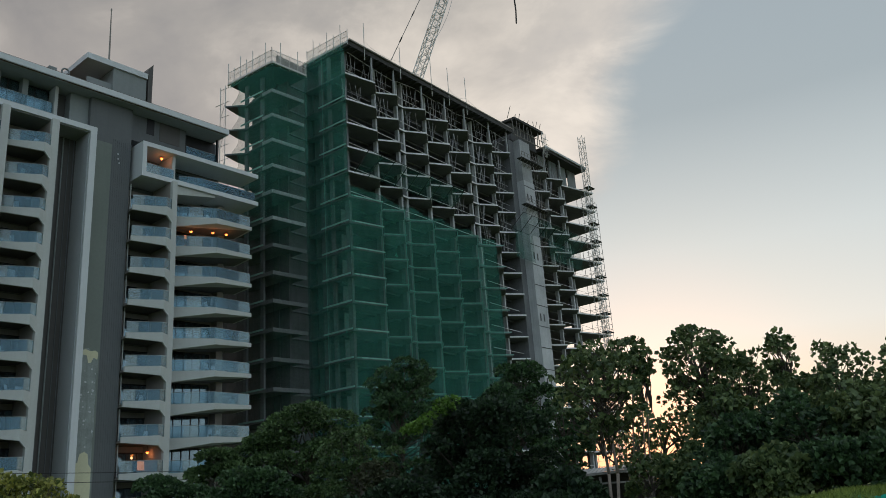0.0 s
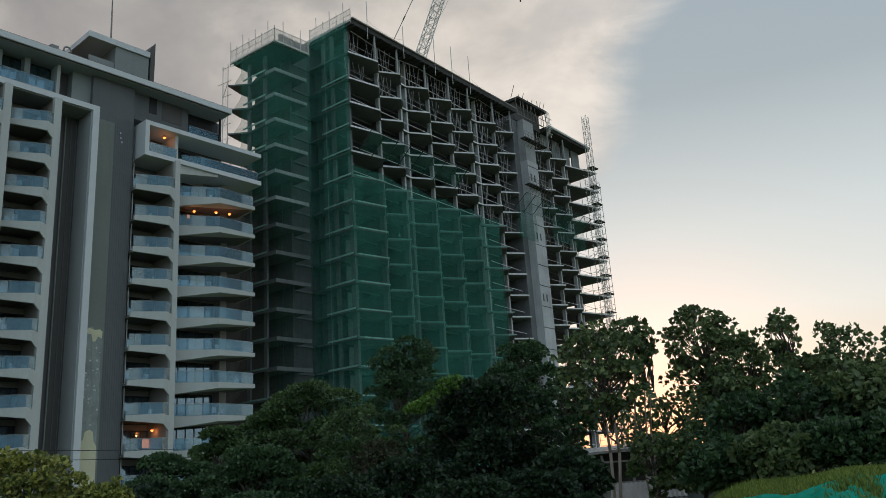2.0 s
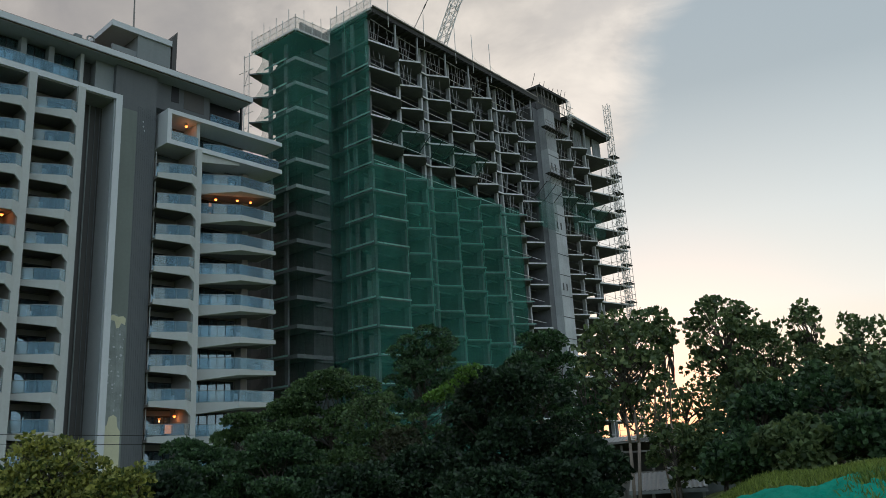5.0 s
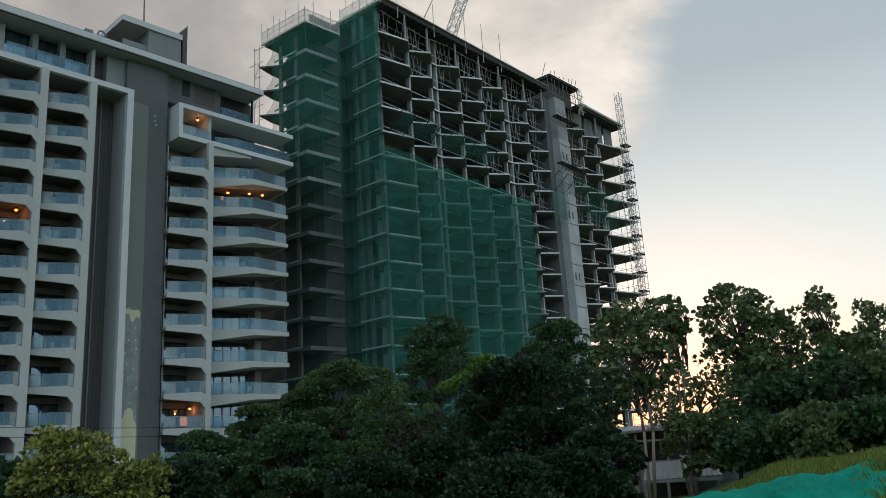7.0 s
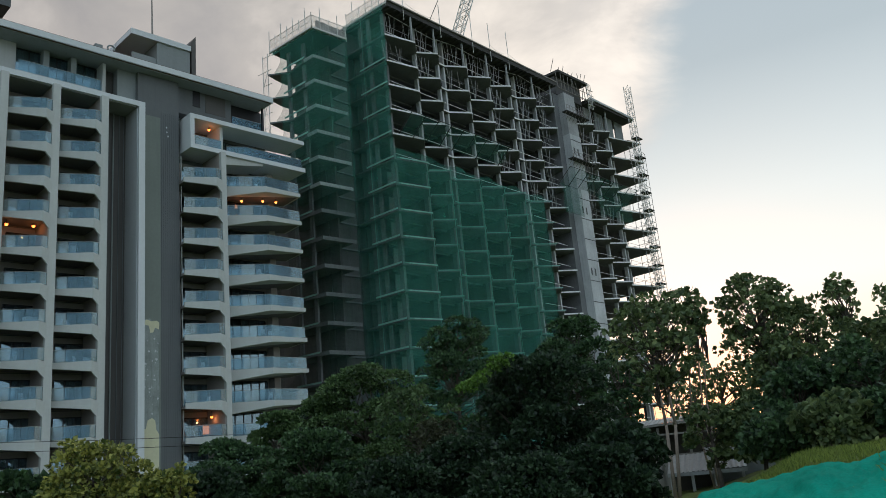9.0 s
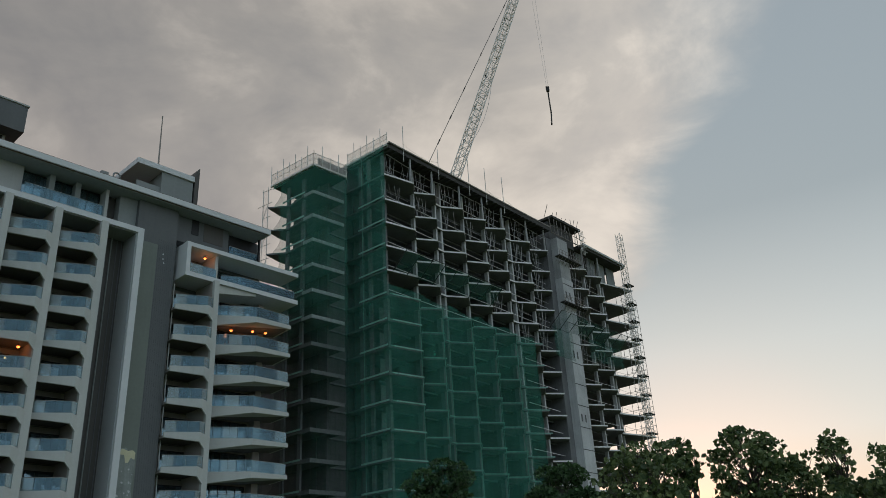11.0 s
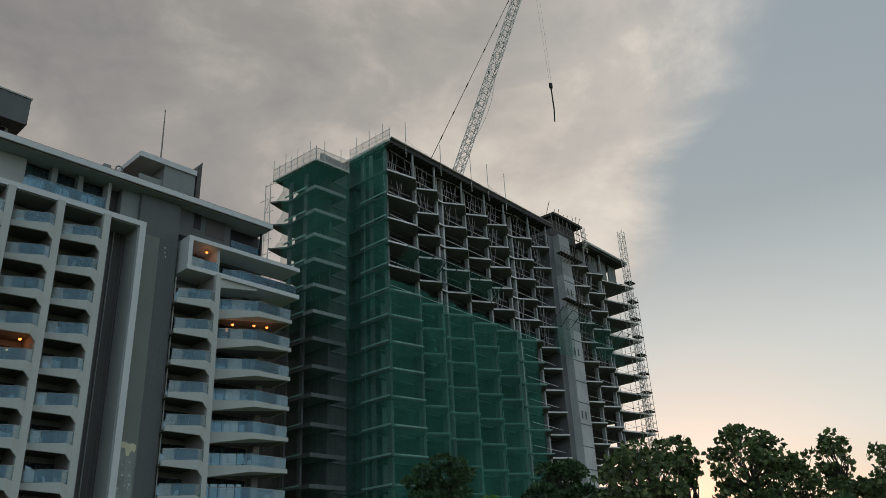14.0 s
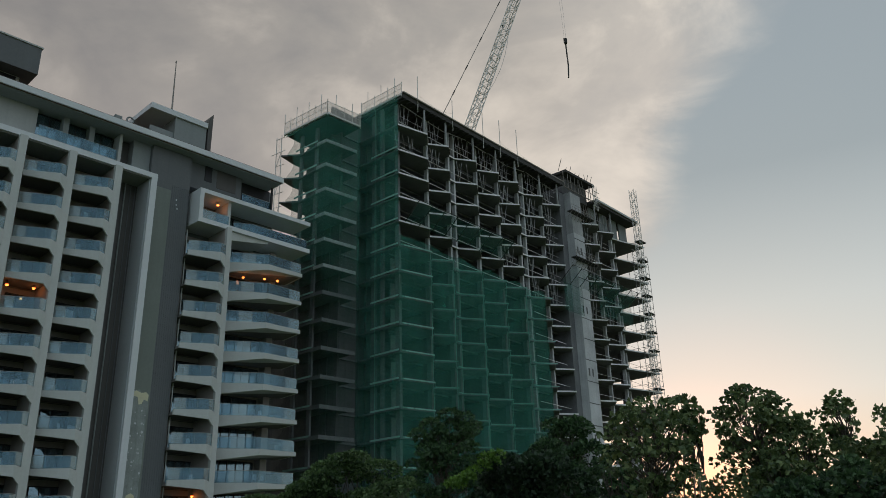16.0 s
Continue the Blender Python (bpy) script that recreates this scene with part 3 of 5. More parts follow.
    for k in range(4):
        s.tube((45.0 + 0.4 * k, -1.2, ROOF - 2.2), (45.0 + 0.4 * k, -1.2, ROOF + 2.3), 0.045, 5)
        s.tube((44.6, -1.25, ROOF - 1.6 + 0.9 * k), (46.8, -1.25, ROOF - 1.5 + 0.9 * k), 0.045, 5)
    part("white_scaffold", s, "white_steel", head)
    # work platforms bracketed to the core
    for z in (45.0, 52.7):
        p = part("core_platform", Shape().box((36.6, -2.0, z), (43.0, -1.05, z + 0.12)), "form", t, "steel work platform bracketed to the core")
        s = Shape()
        for k in range(8):
            x = 36.7 + k * 0.89
            s.tube((x, -1.95, z), (x, -1.95, z + 1.1), 0.035, 4)
            s.tube((x, -1.95, z), (x, -1.0, z - 0.9), 0.035, 4)
        s.tube((36.6, -1.95, z + 1.1), (43, -1.95, z + 1.1), 0.03, 4).tube((36.6, -1.95, z + 0.6), (43, -1.95, z + 0.6), 0.03, 4)
        part("platform_rail", s, "rust_steel", p)
    # columns; the net's dimming is put into the darker colour behind it
    spots = [(0.9, 0.9), (0.9, 5.0)] + [(q[0] + 0.1, q[1] + 0.35) for q in FRONT[2:22] if q[1] > 0.8] + [(55.6, 1.8), (57.0, 6.0), (61.0, 4.6), (50.5, 7.0), (-7.0, 6.9), (-7.0, 9.8), (0.6, 3.2)]
    for x, y in spots:
        low = x < -1
        foot = 37.0 if 0.7 < x < 27.5 else 0
        if foot:
            part("column", Shape().box((x - 0.2, y - 0.2, 0), (x + 0.2, y + 0.48, foot)), "soffit", t)
        w = 0.13 if x < 0.8 else 0.16
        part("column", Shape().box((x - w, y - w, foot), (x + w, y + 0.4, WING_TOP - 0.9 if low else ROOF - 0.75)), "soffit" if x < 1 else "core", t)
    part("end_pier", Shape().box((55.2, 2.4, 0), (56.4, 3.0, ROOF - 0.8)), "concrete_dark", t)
    # inner walls darkened to give the open floors their interior shade
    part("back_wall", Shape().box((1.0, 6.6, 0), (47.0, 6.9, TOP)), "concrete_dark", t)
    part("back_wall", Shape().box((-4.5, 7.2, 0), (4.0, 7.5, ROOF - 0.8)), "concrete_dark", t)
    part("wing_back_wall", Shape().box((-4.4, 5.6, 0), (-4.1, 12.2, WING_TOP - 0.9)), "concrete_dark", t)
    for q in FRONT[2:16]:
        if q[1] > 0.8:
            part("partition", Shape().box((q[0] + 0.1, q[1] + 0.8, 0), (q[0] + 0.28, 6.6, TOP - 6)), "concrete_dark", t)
    # window openings seen in the storeys behind the net
    for i, z in enumerate(LEVELS):
        for x, y in ((2.3, 2.75), (7.6, 2.9), (13.2, 2.9), (18.4, 2.9), (23.0, 2.9)):
            if z < 36:
                part("block_wall", Shape().box((x - 0.9, y, z), (x + 0.3, y + 0.12, z + 2.6)), "wall_mid", t)
    # steel shoring in the upper bays
    for i, z in enumerate([TOP] + LEVELS[:6]):
        for a, b in zip(FRONT, FRONT[1:]):
            if b[1] > 0 or a[0] > 52 or i > 1 + a[0] / 7.0 or i > 5:
                continue
            if i > 1 and rng.random() < 0.3:
                continue
            h = (ROOF - 0.95 - TOP) if i == 0 else STOREY - 0.24
            for k in range(rng.randint(1, 2) + (i < 1)):
                x0 = a[0] + (b[0] - a[0]) * (k + rng.uniform(0.2, 0.8)) / 2.5
                for lean in (-1, 1):
                    part("prop", Shape().tube((x0, 0.7, z), (x0 + lean * rng.uniform(0.35, 0.75), 0.7, z + h), 0.042, 5), "prop_steel", t)
            for k in range(rng.randint(1, 2)):
                x0, x1 = rng.uniform(a[0] - 0.2, b[0]), 0
                x1 = x0 + rng.choice((-0.9, -0.5, 0, 0, 0.5, 0.9))
                y0 = rng.uniform(0.5, 1.6)
                part("prop", Shape().tube((x0, y0, z), (x1, y0 + rng.uniform(-0.2, 0.2), z + h), rng.uniform(0.03, 0.055), 5), rng.choice(("rust_steel", "rust_steel", "prop_steel")), t)
            part("brace", Shape().tube((a[0], 0.8, z + h * 0.55), (b[0] + 0.6, 0.8, z + h * 0.55), 0.04, 4), "prop_steel", t)
    for k in range(8):
        x = 0.8 + 4.5 * k
        part("ledger", Shape().tube((x, 0.2 + 0.2 * (k % 2), ROOF - 1.15 - 0.25 * (k % 3)), (x + 4.0, 0.25, ROOF - 1.2 - 0.3 * ((k + 1) % 3)), 0.06, 5), "steel", t)
    for a, b in zip(FRONT, FRONT[1:]):
        if b[1] < 0 and a[0] < 50:
            part("bay_post", Shape().box((b[0] - 0.3, b[1] + 0.2, TOP), (b[0] - 0.1, b[1] + 0.4, ROOF - 0.75)), "concrete", t)
    # poles along the roof edge
    for x, h in ((2.9, 3.6), (9.8, 3.0), (16.4, 4.2), (20.3, 4.3), (24.5, 4.4)):
        part("pole", Shape().tube((x, -0.8, ROOF - 1.8), (x, -0.8, ROOF + h), 0.05, 5), "white_steel", deck)
    for x0, x1 in ((2.9, 9.8), (20.3, 24.5), (24.5, 33.0)):
        zz = lambda f: ROOF + 0.9 - 2.4 * f * (1 - f) - (0.7 * f if x1 == 33.0 else 0)
        line = Shape().run([(x0 + (x1 - x0) * k / 8, -0.8, zz(k / 8)) for k in range(9)], 0.018)
        part("safety_line", line, "white_steel", deck)
    # white edge nets on the two roofs
    for p, q, z, poles in (((0.2, -0.5), (0.2, 6.9), ROOF - 0.15, 7), ((-8.05, 4.05), (-8.3, 12.0), WING_TOP - 0.3, 8), ((-8.05, 4.05), (-3.0, 3.65), WING_TOP - 0.3, 5)):
        n = part("edge_net", net_sheet(p, q, z, z + 1.55, 16, 6, p[0], 0.05), "white_net", t, "white netting along the roof edge")
        s = Shape()
        for k in range(poles):
            a = k / (poles - 1)
            x, y = p[0] + (q[0] - p[0]) * a, p[1] + (q[1] - p[1]) * a
            s.tube((x, y, z - 0.4), (x, y, z + (2.7 if k % 2 else 1.7) + 0.4 * rng.random()), 0.045, 5)
        s.tube((*p, z + 1.55), (*q, z + 1.55), 0.035, 4).tube((*p, z + 0.8), (*q, z + 0.8), 0.025, 4)
        part("net_frame", s, "white_steel", n)
        part("edge_board", Shape().tube((*p, z - 0.1), (*q, z - 0.1), 0.16, 4), "white_steel", n)
    # white scaffold net beyond the pointed end of the wing
    n = part("scaffold_net", Shape().sheet(lambda a, b: (-8.75, 11.9 + a, 26.0 + 26.8 * b), 4, 20), "white_net_thin", t, "torn white netting on the end scaffold")
    s = Shape()
    for y in (11.9, 12.9):
        s.tube((-8.75, y, 0), (-8.75, y, 53.0), 0.05, 5)
    for k in range(14):
        s.tube((-8.75, 11.2, 52.5 - 1.9 * k), (-8.75, 13.0 + (0.9 if k % 3 == 1 else 0), 52.7 - 1.9 * k), 0.04, 5)
        if k % 2:
            s.tube((-8.75, 11.9, 52.5 - 1.9 * k), (-8.75, 12.9, 50.6 - 1.9 * k), 0.035, 4)
    part("scaffold", s, "white_steel", n)
    # green safety nets
    g = "green safety net tied at every storey"
    part("safety_net", net_sheet((-0.3, -0.25), (-0.3, 7.0), 0, ROOF - 0.2, 24, 110, 1), "green_net", t, g)
    part("safety_net", net_sheet((-8.05, 4.05), (-3.0, 3.65), 0, WING_TOP - 0.3, 18, 104, 2), "green_net_wing", t, g)
    part("safety_net", net_sheet((-8.05, 4.05), (-8.3, 11.6), 0, WING_TOP - 0.3, 24, 150, 3, 0.14, 2.2), "green_net_wing", t, g)
    part("safety_net", net_sheet((-8.3, 11.7), (-8.7, 19.0), 0, 40.0, 24, 80, 5), "green_net_wing", t, g)
    # dark wall added behind the net in place of unlit floors
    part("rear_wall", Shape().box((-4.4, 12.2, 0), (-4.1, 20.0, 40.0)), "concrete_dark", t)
    part("safety_net", net_sheet((-0.3, -0.25), (4.6, -1.0), 0, lambda a: 38.3 - 0.2 * a, 20, 90, 8, 0.15), "green_net", t, g)
    part("safety_net", net_sheet((4.6, -1.0), (28.4, -1.05), 0, lambda a: 38.1 - 0.6 * a - 0.5 * abs(math.sin(a * 13)), 80, 90, 6, 0.2), "green_net", t, g)
    # slanting catch nets on struts
    for x0, x1, z in ((0.4, 19.0, 40.2), (33.5, 53.0, 40.6)):
        def fan(a, b):
            x = x0 + (x1 - x0) * a
            return (x, -0.8 - 2.3 * b, z + 1.9 * b - 0.35 * math.sin(math.pi * b) - 0.15 * abs(math.sin(a * 19)))
        c = part("catch_net", Shape().sheet(fan, 40, 8), "green_net_thin", t, "slanting green catch net on steel struts")
        n = round((x1 - x0) / 2.4)
        for k in range(n + 1):
            x = x0 + (x1 - x0) * k / n
            part("strut", Shape().tube((x, -0.7, z - 0.1), (x, -3.1, z + 1.9), 0.06, 5), "form", c)
        part("edge_rail", Shape().tube((x0, -3.1, z + 1.9), (x1, -3.1, z + 1.9), 0.04, 4), "form", c)
    part("drop_net", net_sheet((33.6, -1.2), (38.6, -1.2), 36.0, 40.4, 12, 20, 9, 0.2), "green_net_thin", t)
    part("drop_net", net_sheet((43.2, -1.2), (53.5, -1.2), 37.4, 40.6, 20, 16, 10, 0.2), "green_net_thin", t)
    # hoist mast and end scaffold
    m = part("hoist_mast", lattice(Shape(), (58.2, -1.7, 0), (58.2, -1.7, 63.4), 0.9, 1.1, 0.05, Vector((0, 1, 0))), "white_steel", t, "grey lattice hoist mast climbing the end of the tower")
    for z in [TOP] + LEVELS:
        s = Shape()
        s.box((58.0, -2.2, z - 0.05), (60.0, -1.0, z + 0.1))
        s.tube((59.2, -1.6, z), (57.5, 0.5, z), 0.05, 4)
        part("mast_tie", s, "form", m)
    s = Shape()
    for k in range(3):
        s.tube((57.4 + 2.7 * k, -0.7, 0), (57.4 + 2.7 * k, -0.7, 52), 0.045, 4)
        s.tube((62.6, 1.0 + 2.0 * k, 0), (62.6, 1.0 + 2.0 * k, 56), 0.045, 4)
    for z in LEVELS:
        for h in (0.55, 1.1, 2.0):
            s.tube((62.6, -0.7, z + h), (62.6, 5.0, z + h), 0.035, 4)
            s.tube((56.8, -0.75, z + h), (62.6, -0.75, z + h), 0.03, 4)
        s.tube((62.6, -0.7, z), (62.6, 5.0, z + 3.0), 0.03, 4)
        s.tube((57.6, -0.7, z + 0.2), (60.4, -0.7, z + 2.6), 0.03, 4)
    part("end_scaffold", s, "steel", m)
    return t


def build_crane():
    t = thing("luffing_crane", Matrix(), "white lattice luffing crane on the tower roof", "crane")
    foot, tip = Vector((-3.4, 107.2, 58.6)), Vector((18.0, 121.8, 127.0))
    part("slewing_mast", lattice(Shape(), (-3.2, 107.0, 57.9), (-3.2, 107.0, 60.0), 1.6, 1.2, 0.09, Vector((0, 1, 0))), "white_steel", t)
    part("slewing_platform", Shape().box((-5.6, 105.6, 60.0), (-1.8, 108.6, 60.5)), "form", t)
    jib = part("jib", lattice(Shape(), foot, tip, 1.3, 1.45, 0.075), "white_steel", t, "white lattice jib")
    d = (tip - foot).normalized()
    s = Shape()
    for k in range(9):
        c = foot + d * (5 + 7.6 * k) + Vector((-0.45, 0, 0.1))
        s.box(c - Vector((0.16, 0.16, 0.2)), c + Vector((0.16, 0.16, 0.2)))
    part("clamps", s, "form", jib)
    low, high = Vector((-6.8, 100.0, 58.4)), foot.lerp(tip, 0.72) + Vector((-0.7, -0.3, 0.3))
    ten = part("pendant_line", Shape().tube(low, high, 0.06, 5), "rust_steel", t, "dark steel pendant line")
    s = Shape()
    for f in (0.16, 0.27, 0.4, 0.58, 0.72, 0.86):
        c = low.lerp(high, f)
        s.tube(c - (high - low).normalized() * 0.5, c + (high - low).normalized() * 0.5, 0.1, 6)
    part("couplings", s, "form", ten)
    a, b = foot + Vector((1.3, 0, 6.0)), foot.lerp(tip, 0.42)
    s = Shape().run([a.lerp(b, k / 8) + Vector((1.6, 0, -1.2)) * math.sin(math.pi * k / 8) for k in range(9)], 0.035)
    part("slack_rope", s, "steel", t)
    hook = Vector((15.69, 124.0, 89.3))
    part("hoist_rope", Shape().tube((14.6, 123.9, 122.0), hook + Vector((-0.15, 0, 0.3)), 0.022, 4).tube((15.4, 123.9, 122.0), hook + Vector((0.15, 0, 0.3)), 0.022, 4), "steel", t)
    part("hook_block", Shape().plan([(hook.x - 0.35, hook.y - 0.25), (hook.x + 0.3, hook.y - 0.25), (hook.x + 0.3, hook.y + 0.25), (hook.x - 0.2, hook.y + 0.25)], hook.z - 0.8, hook.z + 0.15), "black", t, "dark hook block")
    part("sling", Shape().tube(hook - Vector((0, 0, 1.0)), hook + Vector((0.1, 0, -5.5)), 0.13, 6).tube(hook + Vector((0.1, 0, -5.5)), hook + Vector((-0.06, 0, -8.0)), 0.13, 6), "form", t, "hanging grey load sling")
    return t


build_tower()
build_crane()


# ---- the finished apartment block ----
BLOCK = Matrix.Translation((*polar(-22.1, 78.3).xy, 0)) @ Matrix.Rotation(radians(90 - 40.1), 4, "Z")
RISE = 3.085
FLOORS = [30.97 - RISE * k for k in range(10)]            # balcony floors, from the top down


def window_part(parent, x0, x1, z, y, h, panes, seed):
    """A dark sliding window with curtain, panes and a dark panel for its unlit room, under the building."""
    r = random.Random(seed)
    frame_shape = Shape()
    w = (x1 - x0) / panes
    frame_shape.box((x0, y - 0.06, z + h - 0.09), (x1, y + 0.05, z + h)).box((x0, y - 0.06, z), (x1, y + 0.05, z + 0.07))
    for k in range(panes + 1):
        frame_shape.box((x0 + k * w - 0.04, y - 0.065, z + 0.07), (x0 + k * w + 0.04, y + 0.045, z + h - 0.09))
    win = part("window_frame", frame_shape, "frame_dark", parent, "dark aluminium window frame")
    # flat dark panel in place of the unlit room behind the glass
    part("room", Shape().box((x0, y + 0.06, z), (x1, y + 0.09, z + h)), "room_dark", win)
    for k in range(panes):
        a, b = x0 + k * w + 0.04, x0 + (k + 1) * w - 0.04
        p = part("pane", Shape().box((a, y - 0.01, z + 0.07), (b, y + 0.01, z + h - 0.09)), "window", win)
        p.visible_shadow = False
        if r.random() < 0.5:
            c0 = a + (b - a) * r.uniform(0, 0.4)
            c1 = min(b, c0 + (b - a) * r.uniform(0.3, 0.7))
            part("curtain", Shape().sheet(lambda u, v: (c0 + (c1 - c0) * u, y + 0.035 + 0.012 * math.sin(u * 31), z + 0.08 + (h - 0.2) * v), 20, 1), "curtain", win)


def rail_pane(parent, p, q, z, h=1.1, mat="rail_glass"):
    (ax, ay), (bx, by) = p, q
    d = Vector((bx - ax, by - ay, 0)).normalized()
    nrm = Vector((-d.y, d.x, 0)) * 0.012
    s = Shape()
    s.plan([(ax + d.x * 0.01 - nrm.x, ay + d.y * 0.01 - nrm.y), (bx - d.x * 0.01 - nrm.x, by - d.y * 0.01 - nrm.y), (bx - d.x * 0.01 + nrm.x, by - d.y * 0.01 + nrm.y), (ax + d.x * 0.01 + nrm.x, ay + d.y * 0.01 + nrm.y)], z, z + h)
    ob = part("glass_pane", s, mat, parent)
    ob.visible_shadow = False
    return ob


def rail(parent, path, z, h=1.1, every=1.45, mats=("rail_glass",)):
    """Glass panes along a path, with a slim top bar."""
    top, count = Shape(), 0
    for p, q in zip(path, path[1:]):
        n = max(1, round((Vector(q) - Vector(p)).length / every))
        for k in range(n):
            a = Vector(p).lerp(Vector(q), k / n)
            b = Vector(p).lerp(Vector(q), (k + 1) / n)
            rail_pane(parent, a, b, z + 0.03, h, mats[count % len(mats)])
            count += 1
        top.tube((*p, z + h + 0.04), (*q, z + h + 0.04), 0.022, 6)
    part("top_rail", top, "steel", parent)


def cell_balcony(t, x0, w, z, y, seed):
    """A balcony of the honeycomb front: a parapet that swings out in plan towards its far pillar, with a haunched lower edge, floor, back wall, window and glass. z is the foot of the parapet at its near end, w the way between the pillars."""
    k = w / 3.2
    X = lambda u: x0 + u * k
    # near end, tip, pillar: plan, foot and top of the parapet
    rings = []
    for u, dy, lo, hi in ((-0.05, 0.0, 0.0, 0.48), (1.3, -0.66, -0.16, 0.52), (2.62, -1.3, -0.33, 0.56), (2.95, -1.24, -0.68, 0.46), (3.23, -1.14, -0.92, 0.38)):
        rings.append([(X(u), y + dy, z + lo), (X(u), y + dy, z + hi), (X(u), y + dy + 0.2, z + hi), (X(u), y + dy + 0.2, z + lo)])
    b = part("balcony", Shape().loft(rings), "render_white", t, "pale rendered balcony parapet with haunched underside")
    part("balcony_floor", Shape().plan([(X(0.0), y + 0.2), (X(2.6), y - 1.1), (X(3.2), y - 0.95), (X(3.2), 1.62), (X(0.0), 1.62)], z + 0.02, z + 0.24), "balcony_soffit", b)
    part("back_wall", Shape().box((X(-0.1), 1.62, z), (X(3.3) + 0.7, 1.78, z + 3.0)), "room_wall", b)
    rail(b, [(X(0.0), y + 0.12), (X(2.62), y - 1.16), (X(3.2), y - 1.02)], z + 0.5, 1.0, 0.98 * k, ("rail_pale", "rail_glass", "rail_glass"))
    window_part(b, X(0.9), X(3.5), z + 0.24, 1.55, 2.25, 3, seed)
    return b


def build_block():
    t = thing("apartment_building", BLOCK, "finished grey apartment block with angular white balconies", "building")
    part("wall", Shape().box((-4.62, 0, 0), (-0.42, 16, 41.4)), "wall_grey", t, "smooth dark grey rendered wall")
    part("wall", Shape().box((-0.42, 1.8, 0), (10.6, 16, 41.4)), "wall_grey", t)
    part("wall", Shape().box((-40, 1.8, 0), (-7.6, 16, 41.4)), "wall_grey", t)
    part("recess_wall", Shape().box((-7.6, 1.5, 0), (-4.1, 16, 41.4)), "wall_brown", t, "dark taupe cladding in a tall recess")
    for x in (-7.1, -6.75, -5.75, -5.3):
        part("cladding_joint", Shape().box((x - 0.03, 1.44, 0), (x + 0.03, 1.5, 37.0)), "wall_grey", t)
    part("downpipe", Shape().tube((-6.35, 1.38, 0), (-6.35, 1.38, 37.1), 0.07, 8), "wall_mid", t, "pale grey downpipe")
    part("wall_panel", Shape().box((-4.42, -0.02, 0), (-2.35, 0.0, 37.0)), "wall_olive", t, "greenish grey rendered strip beside the fin")
    # ribs on the grey wall beside the balconies
    rib = Shape().box((-0.05, -0.022, 0), (0.05, 0.0, 37.62)).mesh("rib", M["wall_grey"])
    for k in range(9):
        part("rib", rib, "wall_brown", t).location.x = -2.2 + 0.21 * k
    # peeled render at the foot of the wall
    rng = random.Random(5)
    edge = [(-4.06, 1.0)] + [(-4.06, 16.6)] + [(-4.06 + 1.55 * k / 10, 16.9 - 0.5 * (k > 5) + rng.uniform(-0.25, 0.2)) for k in range(1, 10)] + [(-2.5 + rng.uniform(-0.1, 0.1), 16.0 - k) for k in range(0, 15)]
    part("bare_patch", Shape().wall(edge, -0.04, -0.024), "patch", t, "blotchy bare plaster where the paint has peeled")
    flake = [(-4.05, 16.7), (-3.7, 16.95), (-3.2, 16.8), (-2.75, 16.9), (-2.5, 16.7), (-2.55, 16.1), (-2.9, 16.25), (-3.1, 15.8), (-3.35, 15.75), (-3.5, 16.4), (-3.9, 16.45)]
    part("cream_flake", Shape().wall(flake, -0.06, -0.044), "cream", t, "cream undercoat flake")
    flake = [(-4.05, 0.5), (-4.05, 7.2), (-3.75, 7.3), (-3.6, 8.0), (-3.2, 8.2), (-2.9, 8.0), (-2.8, 7.2), (-2.55, 6.8), (-2.5, 0.5)]
    part("cream_flake", Shape().wall(flake, -0.06, -0.044), "cream", t, "cream undercoat flake")
    for k in range(26):
        x, z = rng.uniform(-4.0, -2.6), rng.uniform(8.5, 15.6)
        r = rng.uniform(0.04, 0.13)
        part("paint_chip", Shape().wall([(x + r * math.cos(a) * rng.uniform(0.6, 1.2), z + r * math.sin(a) * rng.uniform(0.6, 1.2)) for a in [0.3, 1.4, 2.3, 3.5, 4.6, 5.5]], -0.06, -0.044), "curtain", t)
    for x, z in ((-1.75, 36.1), (-1.72, 35.6), (-1.6, 35.2)):
        part("wall_spot", Shape().wall([(x + 0.08 * math.cos(a), z + 0.11 * math.sin(a)) for a in [0.2, 1.3, 2.2, 3.4, 4.5, 5.6]], -0.1, -0.092), "curtain", t)
    # tall portal: fin and head
    part("fin", Shape().box((-5.02, -1.2, 0), (-4.42, 1.5, 37.1)), "fascia", t, "tall pale projecting fin")
    # side panel greyer than the fin's front, side shade put into its colour
    part("fin_side", Shape().box((-5.12, -1.0, 0), (-5.05, 1.5, 37.0)), "fin_shade", t)
    part("portal_head", Shape().box((-40, -1.2, 37.1), (-4.42, 1.75, 37.62)), "fascia", t, "pale projecting band")
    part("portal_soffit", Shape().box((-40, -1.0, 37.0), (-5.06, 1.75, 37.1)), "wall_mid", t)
    # pillars between the balconies
    part("pillar", Shape().box((2.97, -2.12, 0), (3.5, -1.7, 33.94)), "render_white", t)
    part("party_wall", Shape().box((3.05, -1.7, 0), (3.42, 1.62, 33.94)), "room_wall", t)
    for x in (-8.74, -12.94, -17.14, -21.34):
        part("pillar", Shape().box((x, -1.72, 0), (x + 0.64, -1.3, 37.0)), "render_white", t)
        part("party_wall", Shape().box((x + 0.08, -1.3, 0), (x + 0.56, 1.62, 37.0)), "room_wall", t)
    for i, z in enumerate(FLOORS):
        b = cell_balcony(t, -0.42, 3.4, z - 0.5, -1.0, i)
        part("downpipe", Shape().tube((-0.12, 0.2, z - 0.2), (-0.12, 0.2, z + 2.55), 0.06, 6), "wall_light", b)
